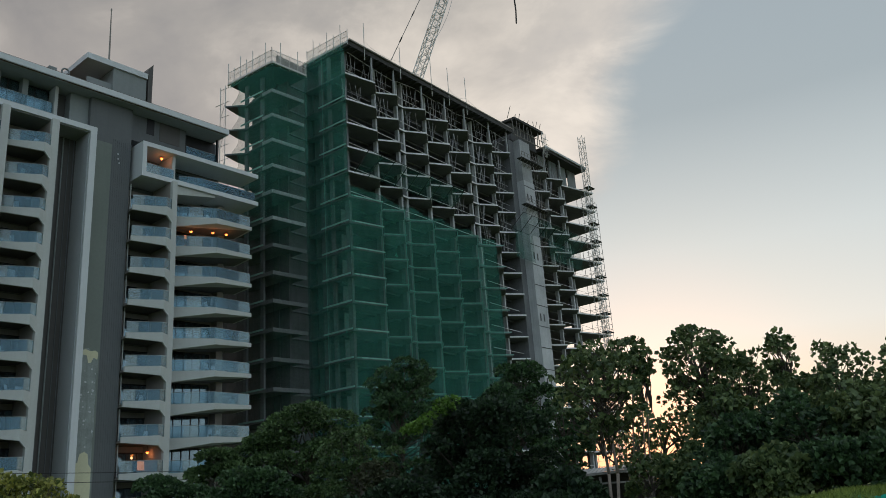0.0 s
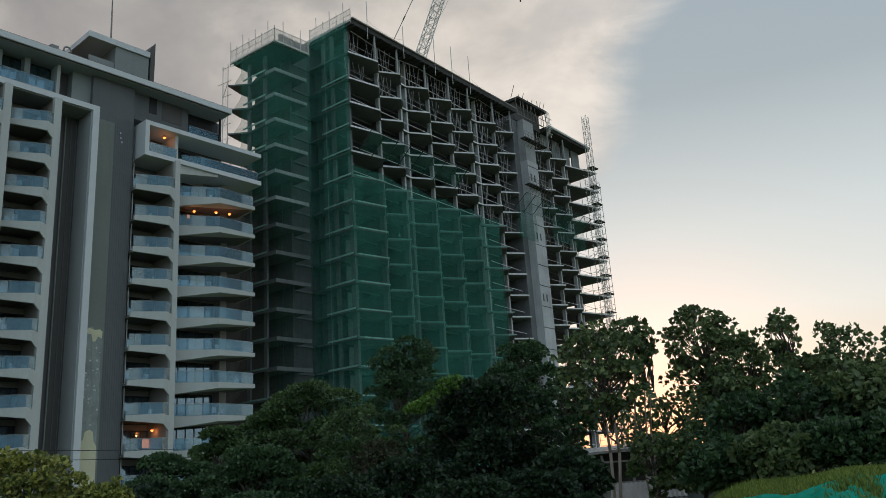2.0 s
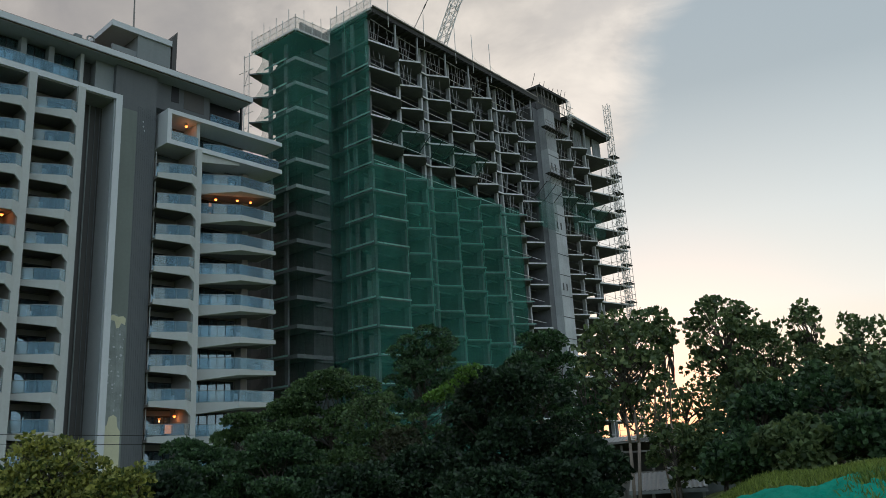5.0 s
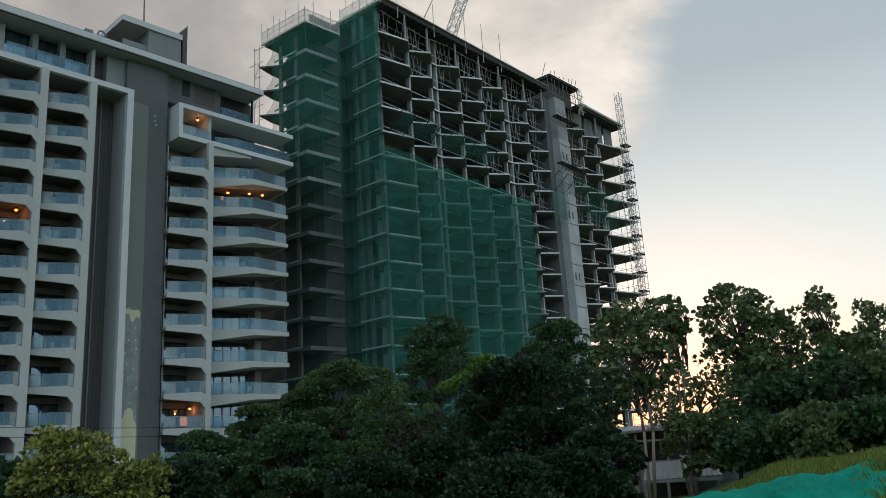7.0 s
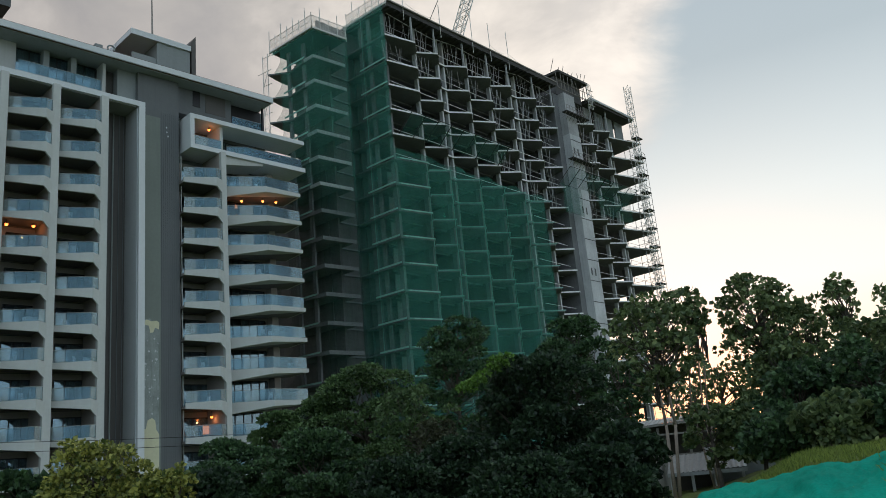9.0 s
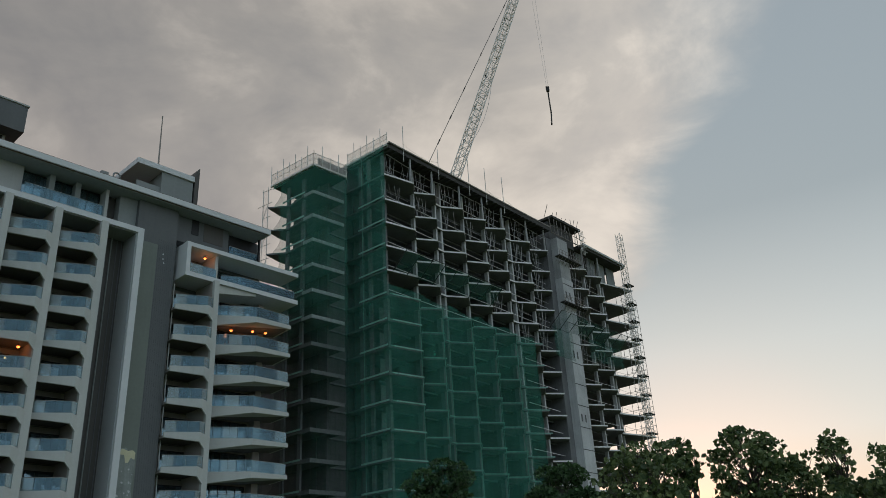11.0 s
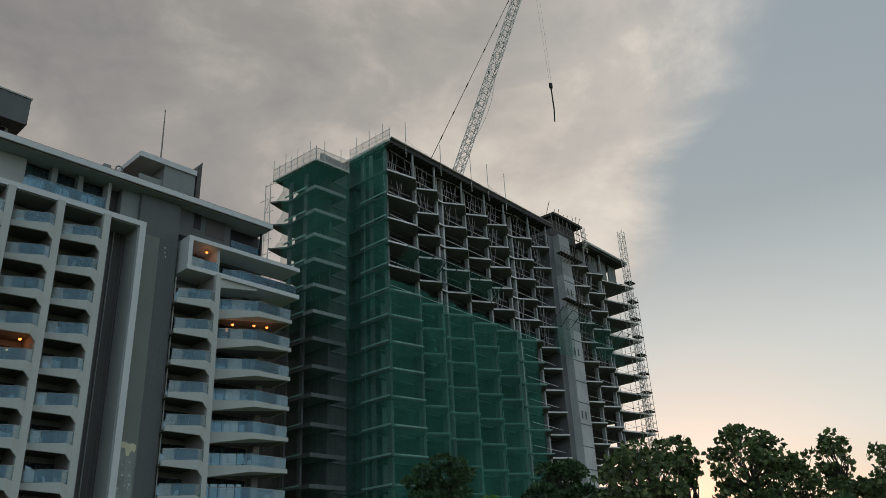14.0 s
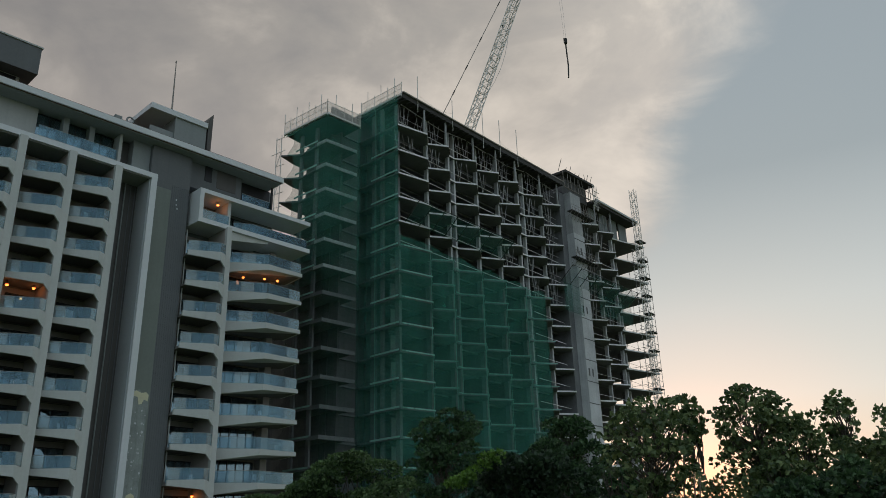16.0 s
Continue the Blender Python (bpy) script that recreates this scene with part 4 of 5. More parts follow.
        # the wide pointed balcony at the end of the block
        plan = [(3.5, -0.3), (4.3, -0.6), (7.75, -2.62), (12.05, -2.42), (12.3, 0.9), (10.6, 1.6), (3.5, 1.6)]
        drop = [z - 1.1, z - 1.07, z - 0.58, z - 0.38, z - 0.4, z - 0.4, z - 0.6]
        w = part("balcony", Shape().plan(plan, drop, z), "render_white", t, "pointed white balcony with haunched underside")
        # underside panel with the balcony's shadow in its dark colour
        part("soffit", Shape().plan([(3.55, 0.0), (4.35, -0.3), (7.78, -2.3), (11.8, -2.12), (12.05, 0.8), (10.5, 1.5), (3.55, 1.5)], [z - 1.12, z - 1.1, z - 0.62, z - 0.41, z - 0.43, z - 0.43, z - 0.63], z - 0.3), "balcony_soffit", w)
        rail(w, [(3.6, -0.2), (4.35, -0.5), (7.75, -2.48), (11.92, -2.28), (12.15, 0.7)], z, 1.05, 1.45, ("rail_glass", "rail_glass", "rail_pale", "rail_glass"))
        part("back_wall", Shape().box((3.5, 1.62, z), (10.6, 1.78, z + 2.7)), "room_wall", w)
        part("end_pier", Shape().box((10.0, 0.6, z), (10.7, 1.6, z + 2.8)), "room_wall", w)
        window_part(w, 5.0, 9.7, z, 1.5, 2.35, 5, 40 + i)
    for i in range(11):
        for j, x in enumerate((-11.9, -16.1, -20.3)):
            cell_balcony(t, x, 3.2, 33.86 - RISE * i, -0.6, 100 + 10 * i + j)
    # boxed loggia that juts out below the roof
    f = part("loggia_frame", Shape().wall([(0.0, 33.95), (13.53, 33.95), (13.53, 34.42), (0.44, 34.42), (0.44, 37.14), (13.53, 37.14), (13.53, 37.58), (0.0, 37.58)], -1.55, 1.8), "fascia", t, "boxed pale frame of the jutting loggia")
    part("pillar", Shape().box((3.5, -1.0, 34.42), (3.84, 1.5, 37.14)), "render_white", f)
    part("back_wall", Shape().box((0.44, 1.6, 34.42), (10.6, 1.79, 37.14)), "wall_grey", f)
    part("slanted_soffit", Shape().plan([(3.7, -1.3), (8.3, -1.3), (8.3, 1.6), (3.7, 1.6)], [32.95, 33.7, 33.7, 32.95], 33.94), "render_white", f)
    rail(f, [(0.5, -1.3), (3.5, -1.3)], 34.42, 1.0, 1.35, ("rail_pale", "rail_glass"))
    rail(f, [(4.6, -0.4), (6.2, -1.35), (13.2, -1.35), (13.2, 0.8)], 34.42, 0.95, 1.4)
    window_part(f, 4.6, 9.9, 34.44, 1.5, 2.3, 5, 77)
    window_part(f, 0.6, 3.5, 34.44, 1.5, 2.3, 3, 78)
    # penthouse floor under the roof
    part("penthouse_wall", Shape().box((-40, 0.9, 37.62), (-15.3, 1.8, 41.4)), "wall_light", t)
    part("penthouse_wall", Shape().box((-6.4, 0.5, 37.62), (-4.3, 1.5, 41.4)), "wall_mid", t)
    part("penthouse_fin", Shape().box((-7.95, 0.2, 37.62), (-7.65, 1.8, 41.4)), "wall_light", t)
    window_part(t, -15.2, -8.0, 38.05, 1.6, 3.2, 6, 91)
    part("penthouse_upstand", Shape().box((-15.3, 0.35, 37.62), (-7.95, 0.6, 38.5)), "wall_light", t)
    up = part("penthouse_rail", Shape().box((-15.3, 0.45, 38.5), (-7.95, 0.5, 38.55)), "steel", t)
    rail(up, [(-15.2, 0.48), (-8.0, 0.48)], 38.52, 1.05, 2.4)
    for x in (-12.8, -10.4):
        part("penthouse_pier", Shape().box((x - 0.25, 0.7, 37.62), (x + 0.25, 1.55, 41.4)), "wall_mid", t)
    # loggia at the end of the penthouse floor
    # a dark panel stands in for the loggia's unlit interior
    l = part("corner_loggia", Shape().box((5.9, 1.5, 38.6), (10.0, 1.78, 41.3)), "frame_dark", t, "dark panel for the unlit corner loggia of the top floor")
    rail(l, [(5.95, 0.6), (9.6, 0.6)], 38.5, 1.0, 1.8)
    part("corner_post", Shape().box((9.55, 0.4, 37.62), (9.75, 0.6, 41.4)), "frame_dark", l)
    part("end_wall", Shape().box((-0.42, 0.7, 38.45), (5.9, 1.8, 41.4)), "wall_grey", t)
    part("slot_window", Shape().box((1.5, 0.64, 39.6), (2.3, 0.72, 41.4)), "frame_dark", t)
    part("panel_outline", Shape().box((2.9, 0.66, 39.2), (5.2, 0.7, 41.6)), "wall_brown", t)
    # roof
    part("roof_slab", Shape().plan([(-40, -1.25), (9.95, -1.25), (9.8, 16), (-40, 16)], 41.4, 41.98), "fascia", t, "wide pale overhanging roof edge")
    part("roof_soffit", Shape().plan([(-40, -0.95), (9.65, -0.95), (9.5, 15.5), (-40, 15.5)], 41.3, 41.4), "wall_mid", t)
    part("coping", Shape().plan([(-40, -1.1), (9.8, -1.1), (9.65, 16), (-40, 16)], 41.38, 42.1), "coping", t, "reddish-brown roof coping")
    part("stair_wall", Shape().box((-2.2, 0.9, 42.05), (1.35, 9, 45.75)), "wall_mid", t, "grey rooftop stair housing")
    part("stair_wall", Shape().box((-4.6, 7.5, 42.05), (-2.2, 9, 45.75)), "wall_grey", t)
    part("stair_wall", Shape().box((-4.7, 1.1, 42.05), (-2.2, 1.3, 44.0)), "wall_mid", t)
    part("canopy", Shape().plan([(-5.0, 0.7), (1.4, 0.7), (1.4, 10.5), (-5.0, 10.5)], 45.75, [46.35, 46.35, 46.25, 46.25]), "fascia", t, "pale canopy over the rooftop housing")
    part("blade_wall", Shape().wall([(1.5, 42.05), (1.95, 42.05), (2.0, 47.7), (1.5, 46.9)], 0.8, 6.0), "wall_brown", t, "dark upright blade wall")
    part("mast", Shape().tube((-1.7, 3.0, 46.2), (-1.8, 3.0, 53.6), 0.11, 6, 0.05).box((-1.86, 2.94, 53.6), (-1.74, 3.06, 53.85)), "rust_steel", t, "thin rooftop lightning mast")
    v = part("roof_vent", Shape().box((-8.6, 0.4, 42.05), (-7.9, 1.4, 43.3)), "wall_mid", t)
    hook = Shape()
    pts = [Vector((-7.35 + 0.34 * math.cos(a) + 0.34, 0.6, 43.3 + 0.34 * math.sin(a))) for a in [math.pi * k / 6 for k in range(-1, 8)]]
    for a, b in zip(pts, pts[1:]):
        hook.tube(a, b, 0.08, 6)
    hook.tube((-7.35, 0.6, 42.05), pts[-1], 0.09, 6)
    part("gooseneck_vent", hook, "wall_mid", v)
    # plant room on the roof further along
    part("plant_room", Shape().box((-40, 2.2, 42.05), (-17.0, 12, 44.6)), "wall_light", t)
    part("plant_room_head", Shape().plan([(-40, 0.6), (-16.0, 0.6), (-16.0, 12), (-40, 12)], 44.5, 47.25), "wall_grey", t, "dark overhanging head of the plant room")
    part("plant_room_coping", Shape().box((-40, 0.5, 47.25), (-15.9, 12, 47.4)), "wall_light", t)
    part("plant_room_window", Shape().box((-24, 2.15, 43.3), (-17.3, 2.25, 44.4)), "frame_dark", t)
    return t


def build_chair():
    c = thing("balcony_chair", Matrix(), "small pale plastic chair on a balcony", "chair", "balcony chairs")
    part("seat", Shape().plan([(-0.22, -0.22), (0.22, -0.22), (0.2, 0.22), (-0.2, 0.22)], 0.42, 0.46), "cloth_white", c)
    part("backrest", Shape().loft([[(-0.2, 0.2, 0.46), (0.2, 0.2, 0.46), (0.2, 0.24, 0.46), (-0.2, 0.24, 0.46)], [(-0.18, 0.3, 0.9), (0.18, 0.3, 0.9), (0.18, 0.33, 0.9), (-0.18, 0.33, 0.9)]]), "cloth_white", c)
    for x in (-0.19, 0.19):
        for y in (-0.19, 0.19):
            part("leg", Shape().tube((x * 0.9, y * 0.9, 0.42), (x * 1.1, y * 1.1, 0.0), 0.022, 6), "cloth_white", c)
    return c


def furnish():
    rng = random.Random(21)
    base = build_chair()
    first = True
    for i, z in enumerate(FLOORS):
        spots = []
        if rng.random() < 0.7:
            spots.append((1.5 + rng.uniform(-0.7, 0.9), -0.4, z - 0.26))
        if rng.random() < 0.7:
            x = rng.uniform(6, 10)
            spots += [(x, -0.9, z), (x + 0.9, -0.7, z)]
        if rng.random() < 0.7:
            spots.append((-10.0 + rng.uniform(-0.9, 0.7), -0.5, 33.86 + 0.24 - RISE * i))
        if rng.random() < 0.5:
            spots.append((-14.3 + rng.uniform(-0.9, 0.7), -0.5, 33.86 + 0.24 - RISE * i))
        for p in spots:
            m = BLOCK @ pose(*p, 0, 0, rng.uniform(-180, 180))
            if first:
                base.matrix_world, first = m, False
            else:
                copy_thing(base, m)
    # towels over the glass
    for x, y, z in ((-10.9, -0.46, 21.75), (-9.4, -0.46, 12.15), (-14.0, -0.46, 15.35), (9.9, -1.97, 11.9)):
        w = rng.uniform(0.5, 0.9)
        single("towel", Shape().sheet(lambda a, b: (x + w * a, y - 0.05 - 0.02 * math.sin(a * 9), z + 1.15 - 0.75 * b + 0.03 * math.sin(a * 7)), 8, 4).sheet(lambda a, b: (x + w * a, y + 0.06, z + 1.15 - 0.4 * b), 8, 2), "cloth_white", "white towel hung over a glass balcony rail", "towel", BLOCK, "hung towels")
    # warm ceiling lamps
    lamps = [(2.7, -0.3, 36.9), (6.04, -0.6, 29.75), (8.31, -1.0, 30.0), (9.9, -1.0, 30.15), (-13.5, 0.2, 24.45), (-15.6, 0.2, 24.3), (2.7, 0.2, 8.25)]
    for x, y, z in lamps:
        l = thing("ceiling_lamp", BLOCK @ pose(x, y, z), "lit warm orange ceiling lamp over a balcony", "lamp", "balcony lamps")
        part("cap", Shape().tube((0, 0, -0.02), (0, 0, 0.06), 0.13, 10), "frame_dark", l)
        part("cord", Shape().tube((0, 0, 0.06), (0, 0, 0.5), 0.02, 6), "frame_dark", l)
        s = Shape()
        for k in range(4):
            a, b = math.pi / 2 * k / 4, math.pi / 2 * (k + 1) / 4
            s.loft([[(0.15 * math.cos(a) * math.cos(q), 0.15 * math.cos(a) * math.sin(q), -0.02 - 0.17 * math.sin(a)) for q in [math.pi * j / 5 for j in range(10)]], [(max(0.01, 0.15 * math.cos(b)) * math.cos(q), max(0.01, 0.15 * math.cos(b)) * math.sin(q), -0.02 - 0.17 * math.sin(b)) for q in [math.pi * j / 5 for j in range(10)]]], caps=False)
        part("bulb", s, "lamp", l, "glowing orange bulb")
        glow = new("bulb_light", bpy.data.lights.new("bulb_light", "POINT"))
        glow.data.energy, glow.data.color, glow.data.shadow_soft_size = 5.0, (1.0, 0.36, 0.12), 0.1
        glow.parent, glow.location = l, (0, -0.05, -0.32)
    l = thing("wall_lantern", BLOCK @ pose(5.3, -0.6, 28.95), "small lit lantern standing on the balcony rail", "lamp")
    part("body", Shape().box((0, -0.1, -0.2), (0.2, 0.1, 0.2)), "lit_sign", l)
    part("cap", Shape().box((-0.03, -0.16, 0.2), (0.24, 0.14, 0.26)), "frame_dark", l)
    part("base", Shape().box((-0.03, -0.16, -0.26), (0.24, 0.14, -0.2)), "frame_dark", l)
    s = thing("lit_panel", BLOCK @ pose(2.65, 1.2, 6.5), "orange-lit wall panel on a low balcony", "lamp")
    part("panel", Shape().box((-0.3, 0, 0.2), (0.35, 0.08, 1.0)), "lit_sign", s)
    part("border", Shape().box((-0.36, 0.02, 0.14), (0.41, 0.12, 1.06)), "frame_dark", s)


build_block()
furnish()


# ---- trees ----
def leaf_mesh(name, pts, outs, size, rng, mat, droop=0.25, slim=0.7):
    """Folded leaves at the points, turned roughly along the outward ways."""
    n = len(pts)
    out = outs + rng.normal(0, 0.55, (n, 3))
    out[:, 2] -= droop
    out /= np.linalg.norm(out, axis=1)[:, None] + 1e-9
    side = np.cross(out, rng.normal(0, 1, (n, 3)))
    side /= np.linalg.norm(side, axis=1)[:, None] + 1e-9
    up = np.cross(side, out)
    ln = size * rng.uniform(0.6, 1.25, (n, 1))
    w = ln * slim
    v = np.empty((n, 5, 3))
    v[:, 0] = pts
    v[:, 1] = pts + out * ln * 0.5 + side * w * 0.55 + up * ln * 0.10
    v[:, 2] = pts + out * ln + up * ln * -0.12
    v[:, 3] = pts + out * ln * 0.5 - side * w * 0.55 + up * ln * 0.10
    v[:, 4] = pts + out * ln * 0.55
    i = (np.arange(n) * 5)[:, None, None]
    f = (i + np.array([[0, 1, 4], [1, 2, 4], [2, 3, 4], [3, 0, 4]])[None]).reshape(-1, 3)
    me = bpy.data.meshes.new(name)
    me.from_pydata(v.reshape(-1, 3).tolist(), [], f.tolist())
    me.materials.append(mat)
    return me


def limb(s, p, q, r0, r1, rng, bend=0.12):
    p, q = Vector(p), Vector(q)
    m = p.lerp(q, 0.5) + Vector((rng.normal(0, bend), rng.normal(0, bend), 0)) * (q - p).length
    s.tube(p, m, r0, 6, (r0 + r1) / 2)
    s.tube(m, q, (r0 + r1) / 2, 6, r1)


def clump_points(rng, c, r, n, flat):
    d = rng.normal(0, 1, (n, 3))
    d /= np.linalg.norm(d, axis=1)[:, None]
    d[:, 2] = np.where(d[:, 2] < -0.3, -d[:, 2], d[:, 2])
    rad = r * rng.uniform(0.55, 1.0, (n, 1)) ** 0.6
    return np.array(c) + d * rad * np.array([1, 1, flat]), d


def build_tree(az, d, top, half, base, mats, size, clumps, leaves, seed, label, flat=0.7, taper=0.6, stems=1, tuft=None, full=False):
    """A tree at a bearing: top is the height of its crown over the ground at the eye, half its half width in degrees."""
    rng = np.random.default_rng(seed)
    p = polar(az, d)
    p.z = ground_height(p.x, p.y)
    h = top - p.z
    rad = d * math.tan(radians(half))
    t = thing("tree", Matrix.Translation(p), label, "tree", "trees before the towers")
    trunk = Shape()
    forks = []
    for k in range(stems):
        a = Vector((0.14 * (k - (stems - 1) / 2), 0.1 * k, -0.2))
        b = Vector((a.x * 1.6 + rng.normal(0, 0.1), a.y, base + (h - base) * 0.45))
        limb(trunk, a, b, (0.03 + 0.016 * h) / stems ** 1.2, (0.03 + 0.006 * h) / stems, rng, 0.02)
        forks.append(b)
    part("trunk", trunk, "bark" if stems == 1 else "pale_bark", t, smooth=True)
    pts, outs = [], []
    for k in range(clumps):
        f = (k + 0.5) / clumps
        zz = base + (h - base) * (0.12 + 0.85 * f + rng.normal(0, 0.05))
        prof = math.sqrt(max(0.06, 1 - abs(2 * f ** taper - 1) ** 2.4))
        a = k * 2.39996 + rng.normal(0, 0.3)
        rr = rad * prof * rng.uniform(0.35, 0.9)
        cr = rad * rng.uniform(0.18, 0.42)
        if full:
            # crown filled from its middle out, round at the top and ragged below
            u = rng.normal(0, 1, 3)
            u /= np.linalg.norm(u)
            rr = rad * 0.86 * rng.uniform(0.25, 1.0) ** 0.45
            a = math.atan2(u[1], u[0])
            zz = base + (h - base) * (0.5 + 0.46 * u[2] * rr / (rad * 0.86))
            rr *= math.hypot(u[0], u[1])
            cr = rad * rng.uniform(0.13, 0.26)
        c = Vector((rr * math.cos(a), rr * math.sin(a), min(zz, h - cr * flat * rng.uniform(0.5, 0.9))))
        fork = forks[k % len(forks)]
        start = Vector((fork.x, fork.y, min(fork.z, c.z * 0.8)))
        branch = Shape()
        limb(branch, start, c, (0.012 + 0.0022 * h) if full else 0.02 + 0.004 * h, 0.008, rng)
        part("limb", branch, "bark", t)
        q, o = clump_points(rng, c, cr, int(leaves * (cr / rad / 0.33) ** 2), flat)
        pts.append(q)
        outs.append(o)
    pts, outs = np.concatenate(pts), np.concatenate(outs)
    part("crown", leaf_mesh("crown", pts, outs, size, rng, M[mats[0]], *((0.5, 1.0) if mats[0] == "leaf_teak" else (0.25, 0.75))), mats[0], t)
    if tuft:
        # a spray of young shoots that climbs from one bearing to the other
        (a0, z0), (a1, z1), tr = tuft
        got = []
        for k in range(9):
            f = k / 8 + rng.normal(0, 0.03)
            c = polar(a0 + (a1 - a0) * f, d - rad * (0.95 - 0.1 * f)) - p
            got.append(clump_points(rng, (c.x, c.y, z0 + (z1 - z0) * f - p.z + rng.normal(0, 0.07)), tr * rng.uniform(0.6, 1.1), int(leaves * 0.16), 0.6))
        q, o = (np.concatenate(g) for g in zip(*got))
        part("young_foliage", leaf_mesh("young_foliage", q, o, size * 0.8, rng, M[mats[1]]), mats[1], t, "bright green young shoots")
    return t


D1, D2, D3 = "dense dark green tree in a thicket", "yellowish green young tree by the apartment block", "broad-leaved olive green tree against the evening sky"
LAYERED = "dark green tree with flat layered foliage"
build_tree(-27.4, 20, 3.1, 3.4, 0.3, ("leaf_yellow",), 0.12, 130, 170, 1, D2, 0.9, full=True)
build_tree(-23.5, 19, 2.35, 2.5, 0.2, ("leaf_yellow",), 0.12, 90, 170, 2, D2, 0.9, full=True)
build_tree(-31.6, 21, 2.3, 3.6, 0.1, ("leaf_dark",), 0.18, 24, 220, 3, D1)
build_tree(-19.0, 29, 3.1, 3.6, 0.1, ("leaf_dark",), 0.13, 34, 620, 4, LAYERED, 0.45)
build_tree(-13.6, 27, 3.05, 4.6, 0.1, ("leaf_dark",), 0.13, 40, 560, 41, LAYERED, 0.4)
build_tree(-15.8, 35, 4.4, 2.8, 0.3, ("leaf",), 0.15, 30, 560, 5, LAYERED, 0.4)
build_tree(-13.3, 36, 5.2, 2.8, 0.3, ("leaf",), 0.15, 32, 520, 43, LAYERED, 0.42)
build_tree(-10.4, 36, 6.3, 4.2, 0.4, ("leaf",), 0.15, 50, 560, 6, LAYERED, 0.42)
build_tree(-6.6, 32, 5.3, 3.2, 0.2, ("leaf",), 0.14, 76, 320, 7, D1, 0.6, full=True)
build_tree(-3.5, 46, 10.4, 3.2, 1.0, ("leaf_dark",), 0.19, 96, 460, 8, "tall green tree standing above the thicket", 0.6, full=True)
build_tree(-5.2, 26, 3.3, 2.0, 0.2, ("leaf_brown",), 0.12, 40, 260, 42, "olive-brown creeper hanging over a thicket tree", 1.3, full=True)
build_tree(1.6, 28, 4.9, 5.0, 0.2, ("leaf_shade", "leaf_bright"), 0.15, 54, 620, 9, "dense dark green tree with bright young shoots", 0.6, 0.6, 1, ((-3.3, 3.85), (-0.1, 4.75), 0.3))
build_tree(4.4, 42, 8.3, 3.5, 1.0, ("leaf_dark",), 0.19, 40, 460, 10, D1, 0.6)
build_tree(7.4, 38, 6.6, 2.0, 1.6, ("leaf_dark",), 0.2, 60, 150, 11, D1, 0.7, full=True)
build_tree(10.0, 28, 7.05, 3.5, 2.9, ("leaf_teak",), 0.18, 104, 70, 12, "slender tree with two pale stems and open foliage", 0.7, 0.7, 2, full=True)
build_tree(12.7, 29, 6.9, 1.2, 4.6, ("leaf_teak",), 0.18, 34, 50, 55, "thin side tree with open olive foliage", 0.8, 0.7, 3, full=True)
build_tree(6.8, 24, 2.25, 3.3, 0.0, ("leaf_shade",), 0.2, 24, 260, 13, "low leafy dark green shrub by the shed")
build_tree(16.8, 30, 7.25, 3.0, 2.6, ("leaf_teak",), 0.175, 110, 66, 14, D3, 0.8, full=True)
build_tree(17.8, 29, 4.9, 2.4, 1.2, ("leaf_teak",), 0.18, 60, 78, 53, D3, 0.8, full=True)
build_tree(14.0, 33, 5.0, 2.3, 1.2, ("leaf_teak",), 0.18, 50, 54, 15, D3, 0.8, full=True)
build_tree(12.9, 27, 2.9, 1.9, 0.4, ("leaf_teak",), 0.18, 30, 80, 52, "thin leafy sapling by the lean-to", 0.8, full=True)
build_tree(19.6, 31, 6.5, 2.5, 1.2, ("leaf_teak",), 0.175, 90, 70, 16, D3, 0.8, full=True)
build_tree(21.9, 32, 7.0, 1.3, 3.8, ("leaf_teak",), 0.18, 44, 46, 17, "open-crowned olive green tree against the evening sky", 0.8, full=True)
build_tree(22.8, 31, 5.6, 2.2, 0.8, ("leaf_teak",), 0.18, 68, 92, 54, D3, 0.8, full=True)
build_tree(25.3, 30, 6.2, 2.6, 1.2, ("leaf_teak",), 0.175, 90, 70, 18, D3, 0.8, full=True)
build_tree(29.6, 31, 6.0, 3.4, 0.8, ("leaf_teak",), 0.18, 90, 130, 19, D3, 0.8, full=True)
for k, (az, d, top, half) in enumerate(((15.6, 27, 2.9, 2.2), (18.5, 25, 3.6, 3.2), (22.5, 25, 4.1, 3.4), (26.8, 25, 4.2, 3.4), (31.5, 26, 4.2, 4.0), (17.0, 23, 2.3, 3.0), (20.5, 22, 2.4, 3.0), (24.5, 22, 2.5, 3.2), (28.5, 22, 2.6, 3.4))):
    build_tree(az, d, top, half, 0.0, ("leaf_dark" if k % 3 else "leaf_teak",), 0.17, 64, 190, 30 + k, "leafy dark undergrowth tree on the bank", 0.8, full=True)
build_tree(12.2, 35, 5.3, 2.4, 1.6, ("leaf_teak",), 0.18, 44, 44, 51, D3, 0.8, full=True)
# low shrubs, with the shade they stand in painted into the leaves
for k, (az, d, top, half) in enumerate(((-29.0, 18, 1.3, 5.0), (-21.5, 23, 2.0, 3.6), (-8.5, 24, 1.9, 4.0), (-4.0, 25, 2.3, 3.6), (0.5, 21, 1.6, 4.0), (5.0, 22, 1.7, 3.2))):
    build_tree(az, d, top, half, 0.0, ("leaf_shade",), 0.14, 30, 460, 60 + k, "low shaded green shrub in the thicket", 0.7)


